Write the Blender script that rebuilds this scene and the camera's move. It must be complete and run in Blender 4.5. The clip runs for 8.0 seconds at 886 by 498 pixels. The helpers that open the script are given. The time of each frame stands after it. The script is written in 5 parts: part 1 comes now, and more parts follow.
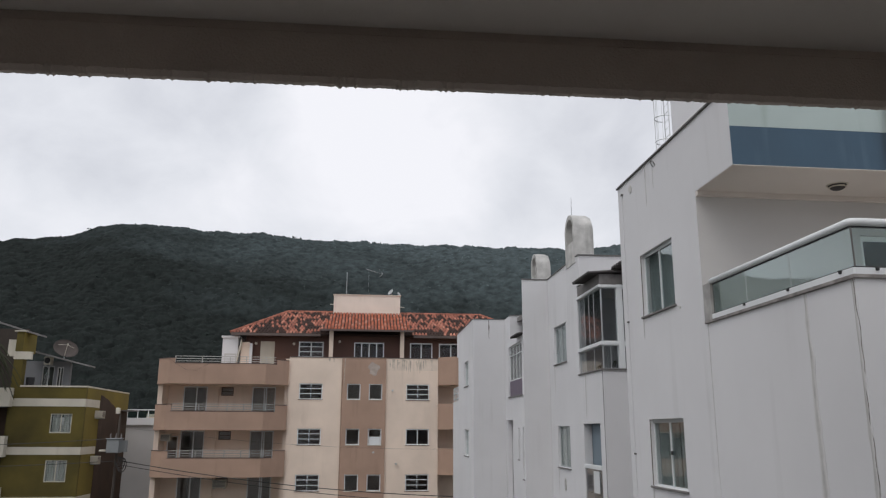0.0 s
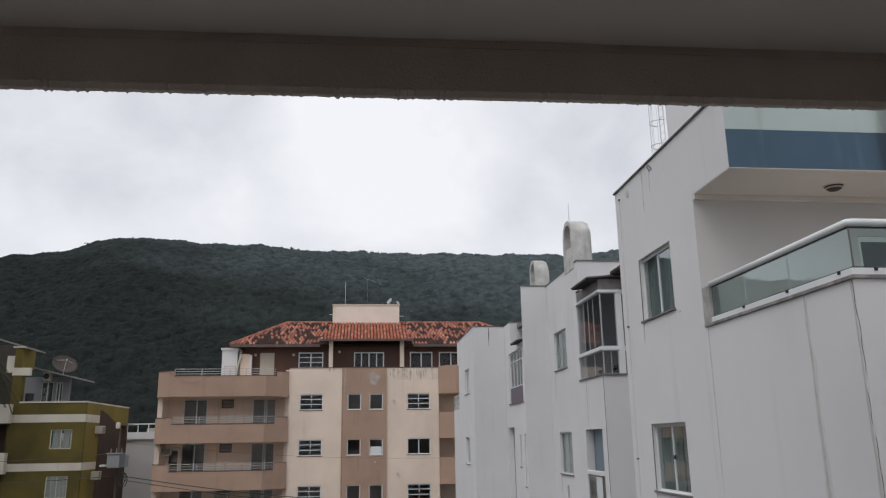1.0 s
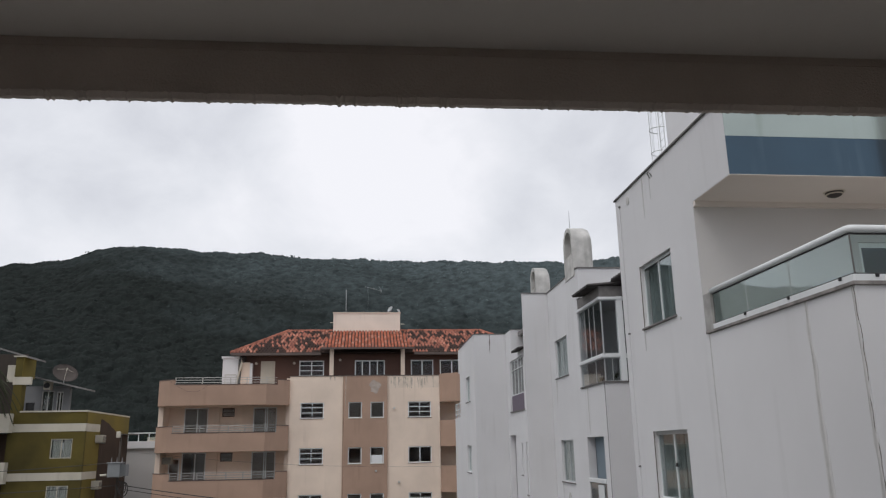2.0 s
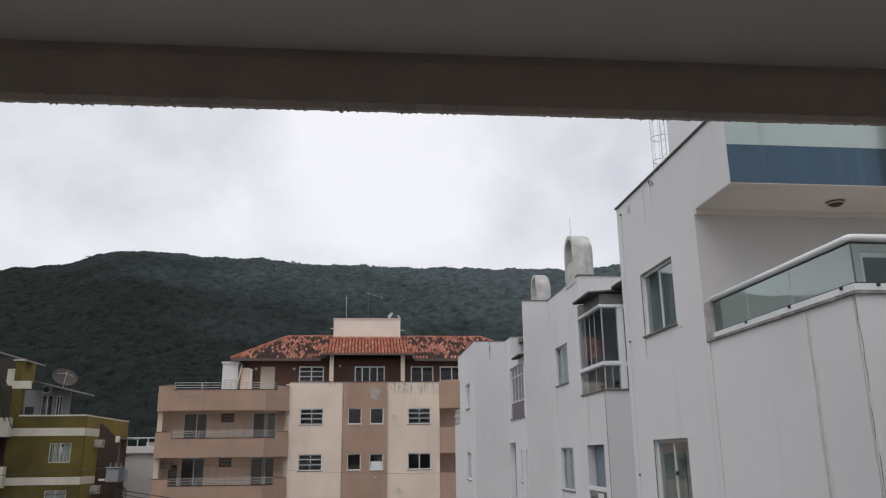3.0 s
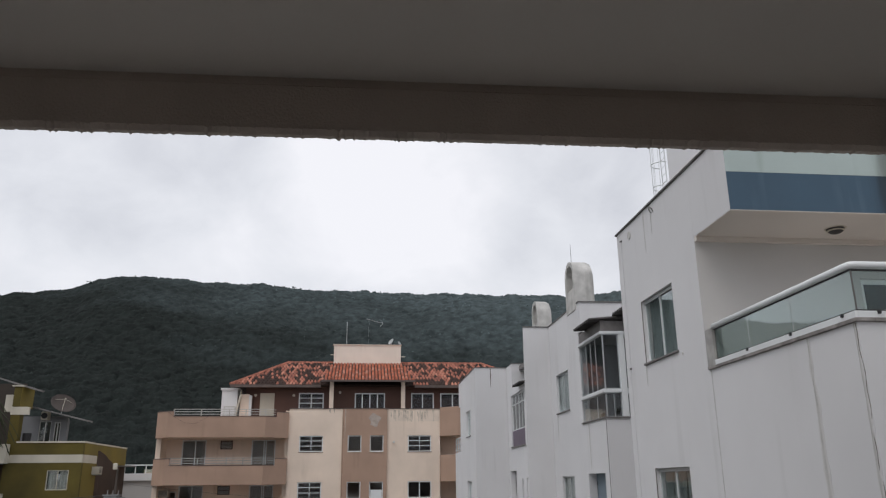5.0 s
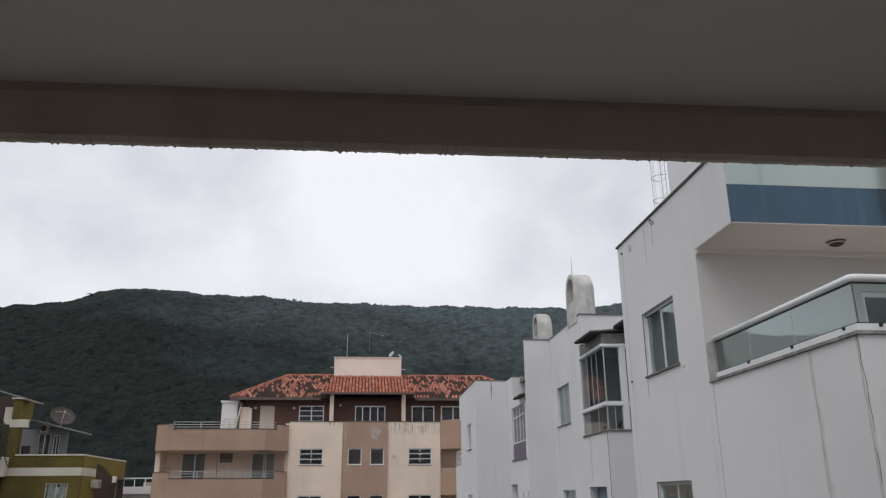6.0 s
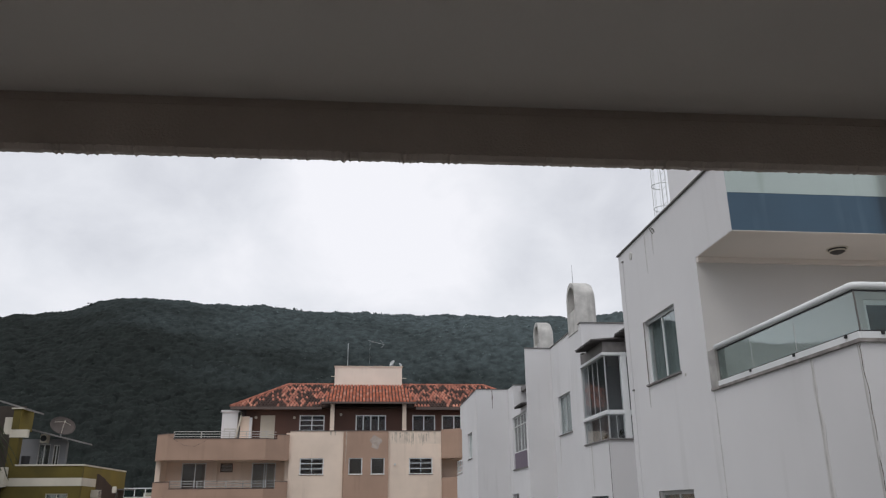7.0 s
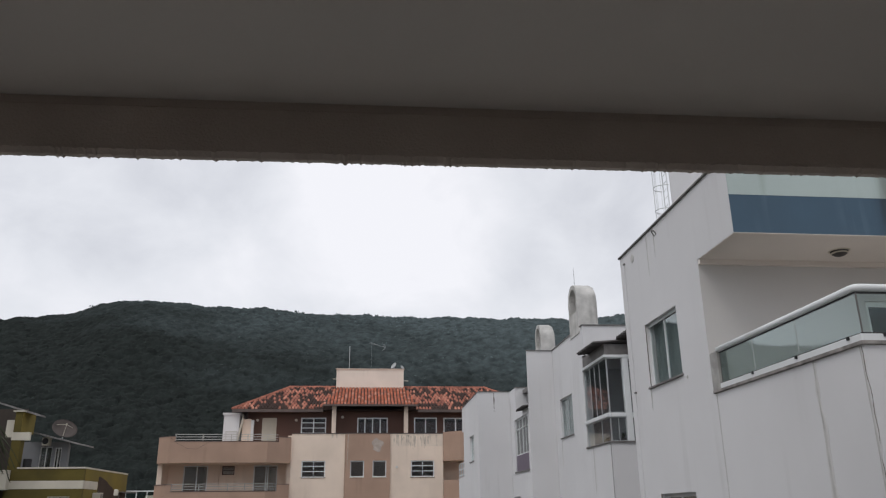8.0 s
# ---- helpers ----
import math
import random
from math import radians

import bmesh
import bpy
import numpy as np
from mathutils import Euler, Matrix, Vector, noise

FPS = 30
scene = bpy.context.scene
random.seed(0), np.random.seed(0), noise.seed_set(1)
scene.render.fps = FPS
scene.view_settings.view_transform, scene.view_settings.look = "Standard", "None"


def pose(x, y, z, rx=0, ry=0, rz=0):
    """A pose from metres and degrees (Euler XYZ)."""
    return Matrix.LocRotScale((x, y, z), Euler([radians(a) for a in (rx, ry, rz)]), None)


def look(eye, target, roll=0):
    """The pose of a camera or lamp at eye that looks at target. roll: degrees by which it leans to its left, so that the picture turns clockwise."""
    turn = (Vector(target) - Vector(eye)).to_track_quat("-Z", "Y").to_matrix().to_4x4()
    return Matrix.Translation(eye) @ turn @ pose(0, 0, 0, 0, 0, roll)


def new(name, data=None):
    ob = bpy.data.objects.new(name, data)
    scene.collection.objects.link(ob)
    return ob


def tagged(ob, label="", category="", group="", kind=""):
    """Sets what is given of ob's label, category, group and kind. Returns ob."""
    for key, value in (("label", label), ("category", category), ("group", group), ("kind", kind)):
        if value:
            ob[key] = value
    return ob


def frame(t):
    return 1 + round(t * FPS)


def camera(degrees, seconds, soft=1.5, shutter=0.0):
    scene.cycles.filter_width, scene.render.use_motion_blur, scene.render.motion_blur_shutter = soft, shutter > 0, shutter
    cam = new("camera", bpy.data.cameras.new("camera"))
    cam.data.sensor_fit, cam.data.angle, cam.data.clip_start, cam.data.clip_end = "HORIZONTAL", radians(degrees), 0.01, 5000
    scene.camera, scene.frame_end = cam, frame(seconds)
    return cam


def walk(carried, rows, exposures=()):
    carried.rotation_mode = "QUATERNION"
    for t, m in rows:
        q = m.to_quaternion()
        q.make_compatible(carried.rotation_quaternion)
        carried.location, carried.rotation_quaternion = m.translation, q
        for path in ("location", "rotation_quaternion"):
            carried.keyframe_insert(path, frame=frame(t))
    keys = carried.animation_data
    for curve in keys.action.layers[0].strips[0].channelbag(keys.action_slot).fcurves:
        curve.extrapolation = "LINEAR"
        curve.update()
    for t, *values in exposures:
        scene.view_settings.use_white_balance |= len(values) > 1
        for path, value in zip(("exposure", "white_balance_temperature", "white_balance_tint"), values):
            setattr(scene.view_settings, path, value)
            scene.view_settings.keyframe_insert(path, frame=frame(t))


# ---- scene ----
cam = camera(60.0, 8.0, soft=1.25)


def held(x, y, z, pitch, roll, yaw):
    """A hand-held pose: heading, tilt, then the lean about the lens's own axis."""
    return pose(x, y, z, 90 + pitch, 0, yaw) @ pose(0, 0, 0, 0, 0, roll)


PATH = [
    (0.0, held(0.009, -0.003, -0.001, 13.44, 0.22, -5.93)),
    (0.5, held(0.001, -0.001, -0.001, 13.77, -0.55, -6.10)),
    (1.0, held(0.002, -0.001, 0.000, 14.04, -0.88, -6.09)),
    (1.5, held(0.000, 0.000, 0.000, 14.35, -1.07, -6.06)),
    (3.0, held(-0.002, 0.001, 0.000, 15.10, -0.68, -6.01)),
    (3.5, held(0.001, -0.001, 0.001, 15.51, -0.33, -5.93)),
    (4.0, held(0.006, -0.002, 0.001, 16.19, -0.43, -5.89)),
    (4.5, held(0.008, -0.001, 0.002, 16.71, -0.51, -5.89)),
    (5.0, held(0.009, -0.002, 0.002, 17.05, -0.53, -5.95)),
    (6.5, held(0.006, -0.001, 0.003, 18.38, -0.48, -5.89)),
    (7.0, held(0.000, 0.000, 0.003, 18.62, -0.61, -5.89)),
    (7.5, held(-0.006, 0.003, 0.005, 18.75, -0.66, -5.94)),
    (8.0, held(0.000, 0.002, 0.005, 18.80, -0.63, -5.77)),
]
walk(cam, PATH, exposures=((0.0, 0.0), (8.0, 0.0)))

GROUND = -8.0          # the street; the eye's level is zero

# ---- world and sun: a bright overcast sky ----
world = bpy.data.worlds.new("overcast_sky")
scene.world = world
world.use_nodes = True
wt = world.node_tree
wt.nodes.clear()


def wnode(kind, **inputs):
    n = wt.nodes.new(kind)
    for k, v in inputs.items():
        n.inputs[k.replace("_", " ")].default_value = v
    return n


sky = wt.nodes.new("ShaderNodeTexSky")
sky.sky_type = "NISHITA"
sky.sun_disc = False
sky.sun_elevation, sky.sun_rotation = radians(62), radians(-50)
coord = wt.nodes.new("ShaderNodeTexCoord")
stretch = wt.nodes.new("ShaderNodeMapping")
stretch.inputs["Scale"].default_value = (1.0, 1.0, 1.35)
stretch.inputs["Location"].default_value = (1.7, 0.4, 0.9)
big = wnode("ShaderNodeTexNoise", Scale=2.3, Detail=5.0, Roughness=0.48, Distortion=0.15)
fine = wnode("ShaderNodeTexNoise", Scale=7.5, Detail=7.0, Roughness=0.55, Distortion=0.25)
both = wt.nodes.new("ShaderNodeMix")
both.data_type = "FLOAT"
both.inputs[0].default_value = 0.5
ramp = wt.nodes.new("ShaderNodeValToRGB")
ramp.color_ramp.elements[0].position, ramp.color_ramp.elements[0].color = 0.34, (0.68, 0.695, 0.75, 1)
ramp.color_ramp.elements[1].position, ramp.color_ramp.elements[1].color = 0.70, (0.985, 0.985, 1.03, 1)
mid = ramp.color_ramp.elements.new(0.5)
mid.color = (0.825, 0.84, 0.89, 1)
thin = wt.nodes.new("ShaderNodeVectorMath")
thin.operation = "SCALE"
thin.inputs["Scale"].default_value = 0.06
veil = wt.nodes.new("ShaderNodeMix")
veil.data_type = "RGBA"
veil.inputs[0].default_value = 0.9
back = wnode("ShaderNodeBackground", Strength=1.0)
out = wt.nodes.new("ShaderNodeOutputWorld")
L = wt.links.new
L(coord.outputs["Generated"], stretch.inputs["Vector"])
L(stretch.outputs[0], big.inputs["Vector"])
L(stretch.outputs[0], fine.inputs["Vector"])
L(big.outputs["Fac"], both.inputs[2])
L(fine.outputs["Fac"], both.inputs[3])
# the cloud is thinnest, and brightest, about one bearing
spot = wt.nodes.new("ShaderNodeVectorMath")
spot.operation = "DOT_PRODUCT"
spot.inputs[1].default_value = Vector((0.035, 0.92, 0.385)).normalized()
near_spot = wnode("ShaderNodeMapRange")
near_spot.interpolation_type = "SMOOTHSTEP"
for i, v in enumerate((0.982, 1.0, 0.0, 0.27)):
    near_spot.inputs[i + 1].default_value = v
add = wt.nodes.new("ShaderNodeMath")
L(coord.outputs["Generated"], spot.inputs[0])
L(spot.outputs["Value"], near_spot.inputs[0])
L(both.outputs[0], add.inputs[0])
L(near_spot.outputs[0], add.inputs[1])
L(add.outputs[0], ramp.inputs["Fac"])
L(sky.outputs[0], thin.inputs[0])
L(thin.outputs[0], veil.inputs[6])
L(ramp.outputs["Color"], veil.inputs[7])
L(veil.outputs[2], back.inputs["Color"])
L(back.outputs[0], out.inputs["Surface"])

sun = new("sun", bpy.data.lights.new("sun", "SUN"))
sun.data.energy, sun.data.angle, sun.data.color = 1.12, radians(40), (1.0, 0.97, 0.93)
sun.matrix_world = look((-17, -14, 40), (0, 4, 0))


# ---- materials ----
def material(name, color, rough=0.8, vary=0.15, scale=1.5, grain=60.0, bump=0.15, metal=0.0, streak=0.0, streak_color=(0.1, 0.1, 0.09),
             island=0.0, per_object=0.0, spec=0.3):
    """A procedural surface: base colour with large stains, fine grain, optional rain streaks and piece-to-piece change."""
    m = bpy.data.materials.new(name)
    m.use_nodes = True
    t = m.node_tree
    b = t.nodes["Principled BSDF"]
    b.inputs["Roughness"].default_value, b.inputs["Metallic"].default_value = rough, metal
    b.inputs["Specular IOR Level"].default_value = spec
    tc = t.nodes.new("ShaderNodeTexCoord")
    link = t.links.new

    def noise_tex(s, detail, vec=None):
        n = t.nodes.new("ShaderNodeTexNoise")
        n.inputs["Scale"].default_value, n.inputs["Detail"].default_value = s, detail
        link(vec or tc.outputs["Object"], n.inputs["Vector"])
        return n

    def mix(fac, a, c, mode="MIX"):
        n = t.nodes.new("ShaderNodeMix")
        n.data_type, n.blend_type = "RGBA", mode
        for sock, val in ((n.inputs[0], fac), (n.inputs[6], a), (n.inputs[7], c)):
            if isinstance(val, bpy.types.NodeSocket):
                link(val, sock)
            elif isinstance(val, (int, float)):
                sock.default_value = val
            else:
                sock.default_value = (*val[:3], 1)
        return n.outputs[2]

    def remap(val, a, c, lo, hi):
        n = t.nodes.new("ShaderNodeMapRange")
        link(val, n.inputs[0])
        for i, v in enumerate((a, c, lo, hi)):
            n.inputs[i + 1].default_value = v
        return n.outputs[0]

    stain, grainy = noise_tex(scale, 5.0), noise_tex(grain, 3.0)
    col = mix(remap(stain.outputs["Fac"], 0.3, 0.7, 0, 1), [c * (1 - vary) for c in color], [min(1, c * (1 + vary * 0.6)) for c in color])
    col = mix(remap(grainy.outputs["Fac"], 0.3, 0.7, 0, vary * 0.7), col, [c * 0.55 for c in color])
    if island or per_object:
        if island:
            g = t.nodes.new("ShaderNodeNewGeometry")
            src = g.outputs["Random Per Island"]
        else:
            g = t.nodes.new("ShaderNodeObjectInfo")
            src = g.outputs["Random"]
        amount = island or per_object
        col = mix(remap(src, 0, 1, 0, amount), col, [c * 0.35 for c in color])
    if streak:
        mp = t.nodes.new("ShaderNodeMapping")
        mp.inputs["Scale"].default_value = (2.2, 2.2, 0.16)
        link(tc.outputs["Object"], mp.inputs["Vector"])
        s = noise_tex(1.6, 6.0, mp.outputs[0])
        patch = noise_tex(0.7, 3.0)
        f1 = remap(s.outputs["Fac"], 0.56, 0.74, 0, streak)
        f2 = remap(patch.outputs["Fac"], 0.42, 0.62, 0, 1)
        mu = t.nodes.new("ShaderNodeMath")
        mu.operation = "MULTIPLY"
        link(f1, mu.inputs[0])
        link(f2, mu.inputs[1])
        col = mix(mu.outputs[0], col, streak_color)
    link(col, b.inputs["Base Color"])
    link(remap(stain.outputs["Fac"], 0.3, 0.7, max(0.02, rough - 0.08), min(1, rough + 0.08)), b.inputs["Roughness"])
    if bump:
        bp = t.nodes.new("ShaderNodeBump")
        bp.inputs["Strength"].default_value, bp.inputs["Distance"].default_value = bump, 0.01
        link(grainy.outputs["Fac"], bp.inputs["Height"])
        link(bp.outputs[0], b.inputs["Normal"])
    return m


def glass(name, tint, gloss=1.0, base=0.06):
    """A clear pane: see-through by its tint, mirror-like by the angle."""
    m = bpy.data.materials.new(name)
    m.use_nodes = True
    t = m.node_tree
    t.nodes.clear()
    tr, gl = t.nodes.new("ShaderNodeBsdfTransparent"), t.nodes.new("ShaderNodeBsdfGlossy")
    tr.inputs["Color"].default_value = (*tint, 1)
    gl.inputs["Roughness"].default_value = 0.03
    gl.inputs["Color"].default_value = (0.9, 0.95, 0.95, 1)
    lw = t.nodes.new("ShaderNodeLayerWeight")
    lw.inputs["Blend"].default_value = 0.5
    fr = t.nodes.new("ShaderNodeMath")
    fr.operation = "POWER"
    fr.inputs[1].default_value = 3.0
    t.links.new(lw.outputs["Facing"], fr.inputs[0])
    mr = t.nodes.new("ShaderNodeMapRange")
    mr.inputs[3].default_value, mr.inputs[4].default_value = base, gloss
    mx, o = t.nodes.new("ShaderNodeMixShader"), t.nodes.new("ShaderNodeOutputMaterial")
    t.links.new(fr.outputs[0], mr.inputs[0])
    t.links.new(mr.outputs[0], mx.inputs[0])
    t.links.new(tr.outputs[0], mx.inputs[1])
    t.links.new(gl.outputs[0], mx.inputs[2])
    t.links.new(mx.outputs[0], o.inputs["Surface"])
    return m


WHITE = material("white_plaster", (0.682, 0.677, 0.688), 0.85, 0.06, 0.5, 90, 0.12, streak=0.2, streak_color=(0.33, 0.32, 0.30))
WHITE_OLD = material("weathered_white_plaster", (0.58, 0.57, 0.55), 0.9, 0.28, 3.2, 40, 0.35, streak=0.8, streak_color=(0.2, 0.19, 0.17))
# darker copy of the white plaster: the loggia's shade put into colour
LOGGIA_SHADED = material("shaded_white_plaster", (0.56, 0.55, 0.54), 0.85, 0.06, 0.8, 80, 0.08)
TANK = material("pale_cream_plaster", (0.82, 0.71, 0.62), 0.88, 0.08, 0.6, 30, 0.15, streak=0.2, streak_color=(0.35, 0.28, 0.22))
SOFFIT = material("soffit_paint", (0.69, 0.64, 0.595), 0.85, 0.05, 0.8, 80, 0.08)
BLUE = material("blue_paint", (0.066, 0.115, 0.168), 0.6, 0.12, 0.9, 60, 0.1, streak=0.25, streak_color=(0.2, 0.28, 0.36))
AQUA = material("pale_aqua_paint", (0.47, 0.55, 0.535), 0.6, 0.08, 0.9, 60, 0.1, streak=0.4, streak_color=(0.22, 0.27, 0.22))
STAIN = material("rain_stain", (0.51, 0.503, 0.492), 0.9, 0.22, 6, 60, 0.1)
STAIN_MID = material("rain_stain_edge", (0.585, 0.575, 0.565), 0.9, 0.12, 5, 60, 0.1)
STAIN_PALE = material("rain_stain_halo", (0.635, 0.628, 0.628), 0.9, 0.07, 4, 60, 0.1)
STUB = material("grimy_grey_plaster", (0.40, 0.39, 0.375), 0.9, 0.35, 5, 60, 0.3, streak=0.7, streak_color=(0.16, 0.15, 0.14))
LEDGE = material("grimy_ledge_stone", (0.30, 0.28, 0.265), 0.85, 0.55, 7, 60, 0.35)
GRIME = material("black_grime", (0.20, 0.18, 0.16), 0.95, 0.45, 9, 60, 0.3)
# the dimness inside the glazed balcony is painted as mid grey
INNER = material("grey_paint_for_dim_room", (0.27, 0.27, 0.275), 0.85, 0.08, 1, 60, 0.05)
MOULD = material("black_mould_stain", (0.50, 0.43, 0.36), 0.95, 0.4, 5, 40, 0.1)
MOULD_PALE = material("faint_mould_stain", (0.64, 0.545, 0.455), 0.95, 0.3, 5, 40, 0.1)
LOUVRE = material("dark_grey_slat", (0.14, 0.14, 0.14), 0.6, 0.1, 4, 40, 0.0)
CAP = material("parapet_flashing", (0.16, 0.155, 0.15), 0.7, 0.3, 4, 50, 0.2)
STONE = material("grey_sill_stone", (0.19, 0.18, 0.175), 0.7, 0.3, 6, 90, 0.2)
ALU = material("white_aluminium", (0.72, 0.74, 0.75), 0.35, 0.04, 2, 50, 0.0, spec=0.5)
RAIL = material("dull_white_rail_paint", (0.50, 0.49, 0.47), 0.5, 0.12, 2, 50, 0.0)
GREY_ALU = material("grey_aluminium", (0.50, 0.52, 0.53), 0.4, 0.06, 2, 50, 0.0, metal=0.3)
RUBBER = material("black_gasket", (0.025, 0.025, 0.027), 0.6, 0.1, 4, 50, 0.0)
CURTAIN = material("grey_green_curtain", (0.43, 0.465, 0.465), 0.9, 0.08, 2, 120, 0.1)
CURTAIN_PALE = material("pale_curtain", (0.58, 0.55, 0.51), 0.9, 0.08, 2, 120, 0.1)
TEAL_ROOM = material("slate_blue_door", (0.20, 0.25, 0.29), 0.6, 0.1, 1, 30, 0.0)
PURPLE = material("plum_panel", (0.16, 0.13, 0.17), 0.6, 0.1, 3, 50, 0.1)
SHEET = material("dark_corrugated_sheet", (0.075, 0.068, 0.066), 0.7, 0.3, 4, 40, 0.2)
CREAM = material("cream_plaster", (0.80, 0.66, 0.55), 0.88, 0.11, 0.55, 30, 0.15, streak=0.22, streak_color=(0.30, 0.23, 0.18))
CREAM_MOULD = material("mouldy_cream_plaster", (0.78, 0.655, 0.55), 0.9, 0.12, 1.2, 30, 0.2, streak=0.4, streak_color=(0.30, 0.25, 0.20))
TAN = material("tan_plaster", (0.42, 0.285, 0.215), 0.88, 0.13, 0.6, 30, 0.15, streak=0.25, streak_color=(0.17, 0.11, 0.085))
PATCH = material("grey_repair_patch", (0.46, 0.39, 0.345), 0.9, 0.25, 4, 30, 0.3)
BROWN = material("brown_wall_paint", (0.125, 0.070, 0.056), 0.85, 0.15, 0.7, 30, 0.15)
TILE_FRESH = material("orange_clay_tile", (0.54, 0.17, 0.10), 0.85, 0.5, 5.0, 14, 0.2, per_object=0.7)
TILE_OLD = material("lichened_clay_tile", (0.52, 0.20, 0.14), 0.9, 0.4, 1.1, 12, 0.2, island=0.75)
TILE_PALE = material("pale_lichened_clay_tile", (0.60, 0.27, 0.19), 0.9, 0.3, 3.0, 14, 0.2, island=0.35)
TILE_BLACK = material("blackened_clay_tile", (0.075, 0.045, 0.037), 0.95, 0.4, 1.1, 12, 0.2, island=0.7)
GUTTER = material("dark_eave_board", (0.13, 0.10, 0.09), 0.7, 0.2, 2, 30, 0.1)
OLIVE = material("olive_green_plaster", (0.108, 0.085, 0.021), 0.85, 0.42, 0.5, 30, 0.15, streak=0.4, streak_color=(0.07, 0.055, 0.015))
# brighter copy of the olive plaster: light on the east faces put into colour
OLIVE_LIT = material("lit_olive_green_plaster", (0.195, 0.150, 0.034), 0.85, 0.2, 0.5, 30, 0.15)
OFFWHITE = material("dirty_white_band", (0.56, 0.52, 0.44), 0.85, 0.12, 0.8, 30, 0.15, streak=0.3, streak_color=(0.25, 0.22, 0.17))
GREY_WALL = material("grey_blue_plaster", (0.215, 0.217, 0.225), 0.85, 0.15, 0.8, 30, 0.15)
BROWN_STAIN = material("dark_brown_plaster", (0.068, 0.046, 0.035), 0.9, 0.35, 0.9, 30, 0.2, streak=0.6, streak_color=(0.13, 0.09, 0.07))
ROOF_GREY = material("fibre_cement_sheet", (0.20, 0.19, 0.185), 0.85, 0.25, 2, 30, 0.2)
DISH = material("weathered_dish_mesh", (0.078, 0.064, 0.058), 0.7, 0.25, 3, 40, 0.1)
METAL = material("galvanised_steel", (0.45, 0.47, 0.48), 0.45, 0.1, 3, 40, 0.05, metal=0.5)
LOW_WALL = material("grey_white_render", (0.50, 0.49, 0.485), 0.88, 0.07, 0.6, 30, 0.1)
TRANSFORMER = material("grey_transformer_paint", (0.235, 0.245, 0.25), 0.5, 0.1, 3, 40, 0.05)
CONCRETE = material("pole_concrete", (0.055, 0.045, 0.038), 0.9, 0.2, 3, 40, 0.2)
CABLE = material("black_cable", (0.045, 0.043, 0.042), 0.6, 0.1, 4, 40, 0.0)
CEILING = material("ceiling_paint", (0.60, 0.568, 0.535), 0.85, 0.04, 1.2, 70, 0.05)
LINTEL = material("rough_brown_render", (0.55, 0.484, 0.437), 0.95, 0.12, 3.0, 160, 0.25)
# pale warm paints of unseen surfaces, set for the bounce on the ceiling
ROOM_WALL = material("room_wall_paint", (0.76, 0.72, 0.675), 0.85, 0.06, 1.2, 70, 0.05)
FLOOR = material("pale_floor_tile", (0.55, 0.52, 0.48), 0.5, 0.15, 3, 50, 0.05)
ASPHALT = material("ground_cover", (0.09, 0.09, 0.08), 0.95, 0.35, 0.06, 5, 0.1)
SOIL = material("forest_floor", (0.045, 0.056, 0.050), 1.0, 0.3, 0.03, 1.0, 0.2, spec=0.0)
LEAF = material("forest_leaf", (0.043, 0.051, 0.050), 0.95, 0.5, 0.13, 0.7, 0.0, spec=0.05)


def dark_end(m, x0, x1, color):
    """A ragged darker patch towards the far end of a painted band."""
    t = m.node_tree
    geo, sep, wav = t.nodes.new("ShaderNodeNewGeometry"), t.nodes.new("ShaderNodeSeparateXYZ"), t.nodes.new("ShaderNodeTexNoise")
    squash = t.nodes.new("ShaderNodeMapping")
    squash.inputs["Scale"].default_value = (9.0, 1.0, 0.9)
    wav.inputs["Scale"].default_value, wav.inputs["Detail"].default_value = 1.0, 4.0
    t.links.new(geo.outputs["Position"], sep.inputs[0])
    t.links.new(geo.outputs["Position"], squash.inputs["Vector"])
    t.links.new(squash.outputs[0], wav.inputs["Vector"])
    edge = t.nodes.new("ShaderNodeMath")
    edge.operation = "MULTIPLY_ADD"
    edge.inputs[1].default_value = 0.22
    t.links.new(wav.outputs["Fac"], edge.inputs[0])
    t.links.new(sep.outputs["X"], edge.inputs[2])
    deepen, tone = t.nodes.new("ShaderNodeMapRange"), t.nodes.new("ShaderNodeMix")
    deepen.interpolation_type = "SMOOTHSTEP"
    for i, v in enumerate((x0 + 0.11, x1 + 0.11, 0.0, 0.85)):
        deepen.inputs[i + 1].default_value = v
    t.links.new(edge.outputs[0], deepen.inputs[0])
    tone.data_type = "RGBA"
    tone.inputs[7].default_value = (*color, 1)
    b = t.nodes["Principled BSDF"]
    t.links.new(deepen.outputs[0], tone.inputs[0])
    t.links.new(b.inputs["Base Color"].links[0].from_socket, tone.inputs[6])
    t.links.new(tone.outputs[2], b.inputs["Base Color"])


dark_end(BLUE, 6.80, 7.10, (0.022, 0.032, 0.040))
dark_end(AQUA, 6.84, 7.16, (0.16, 0.18, 0.165))


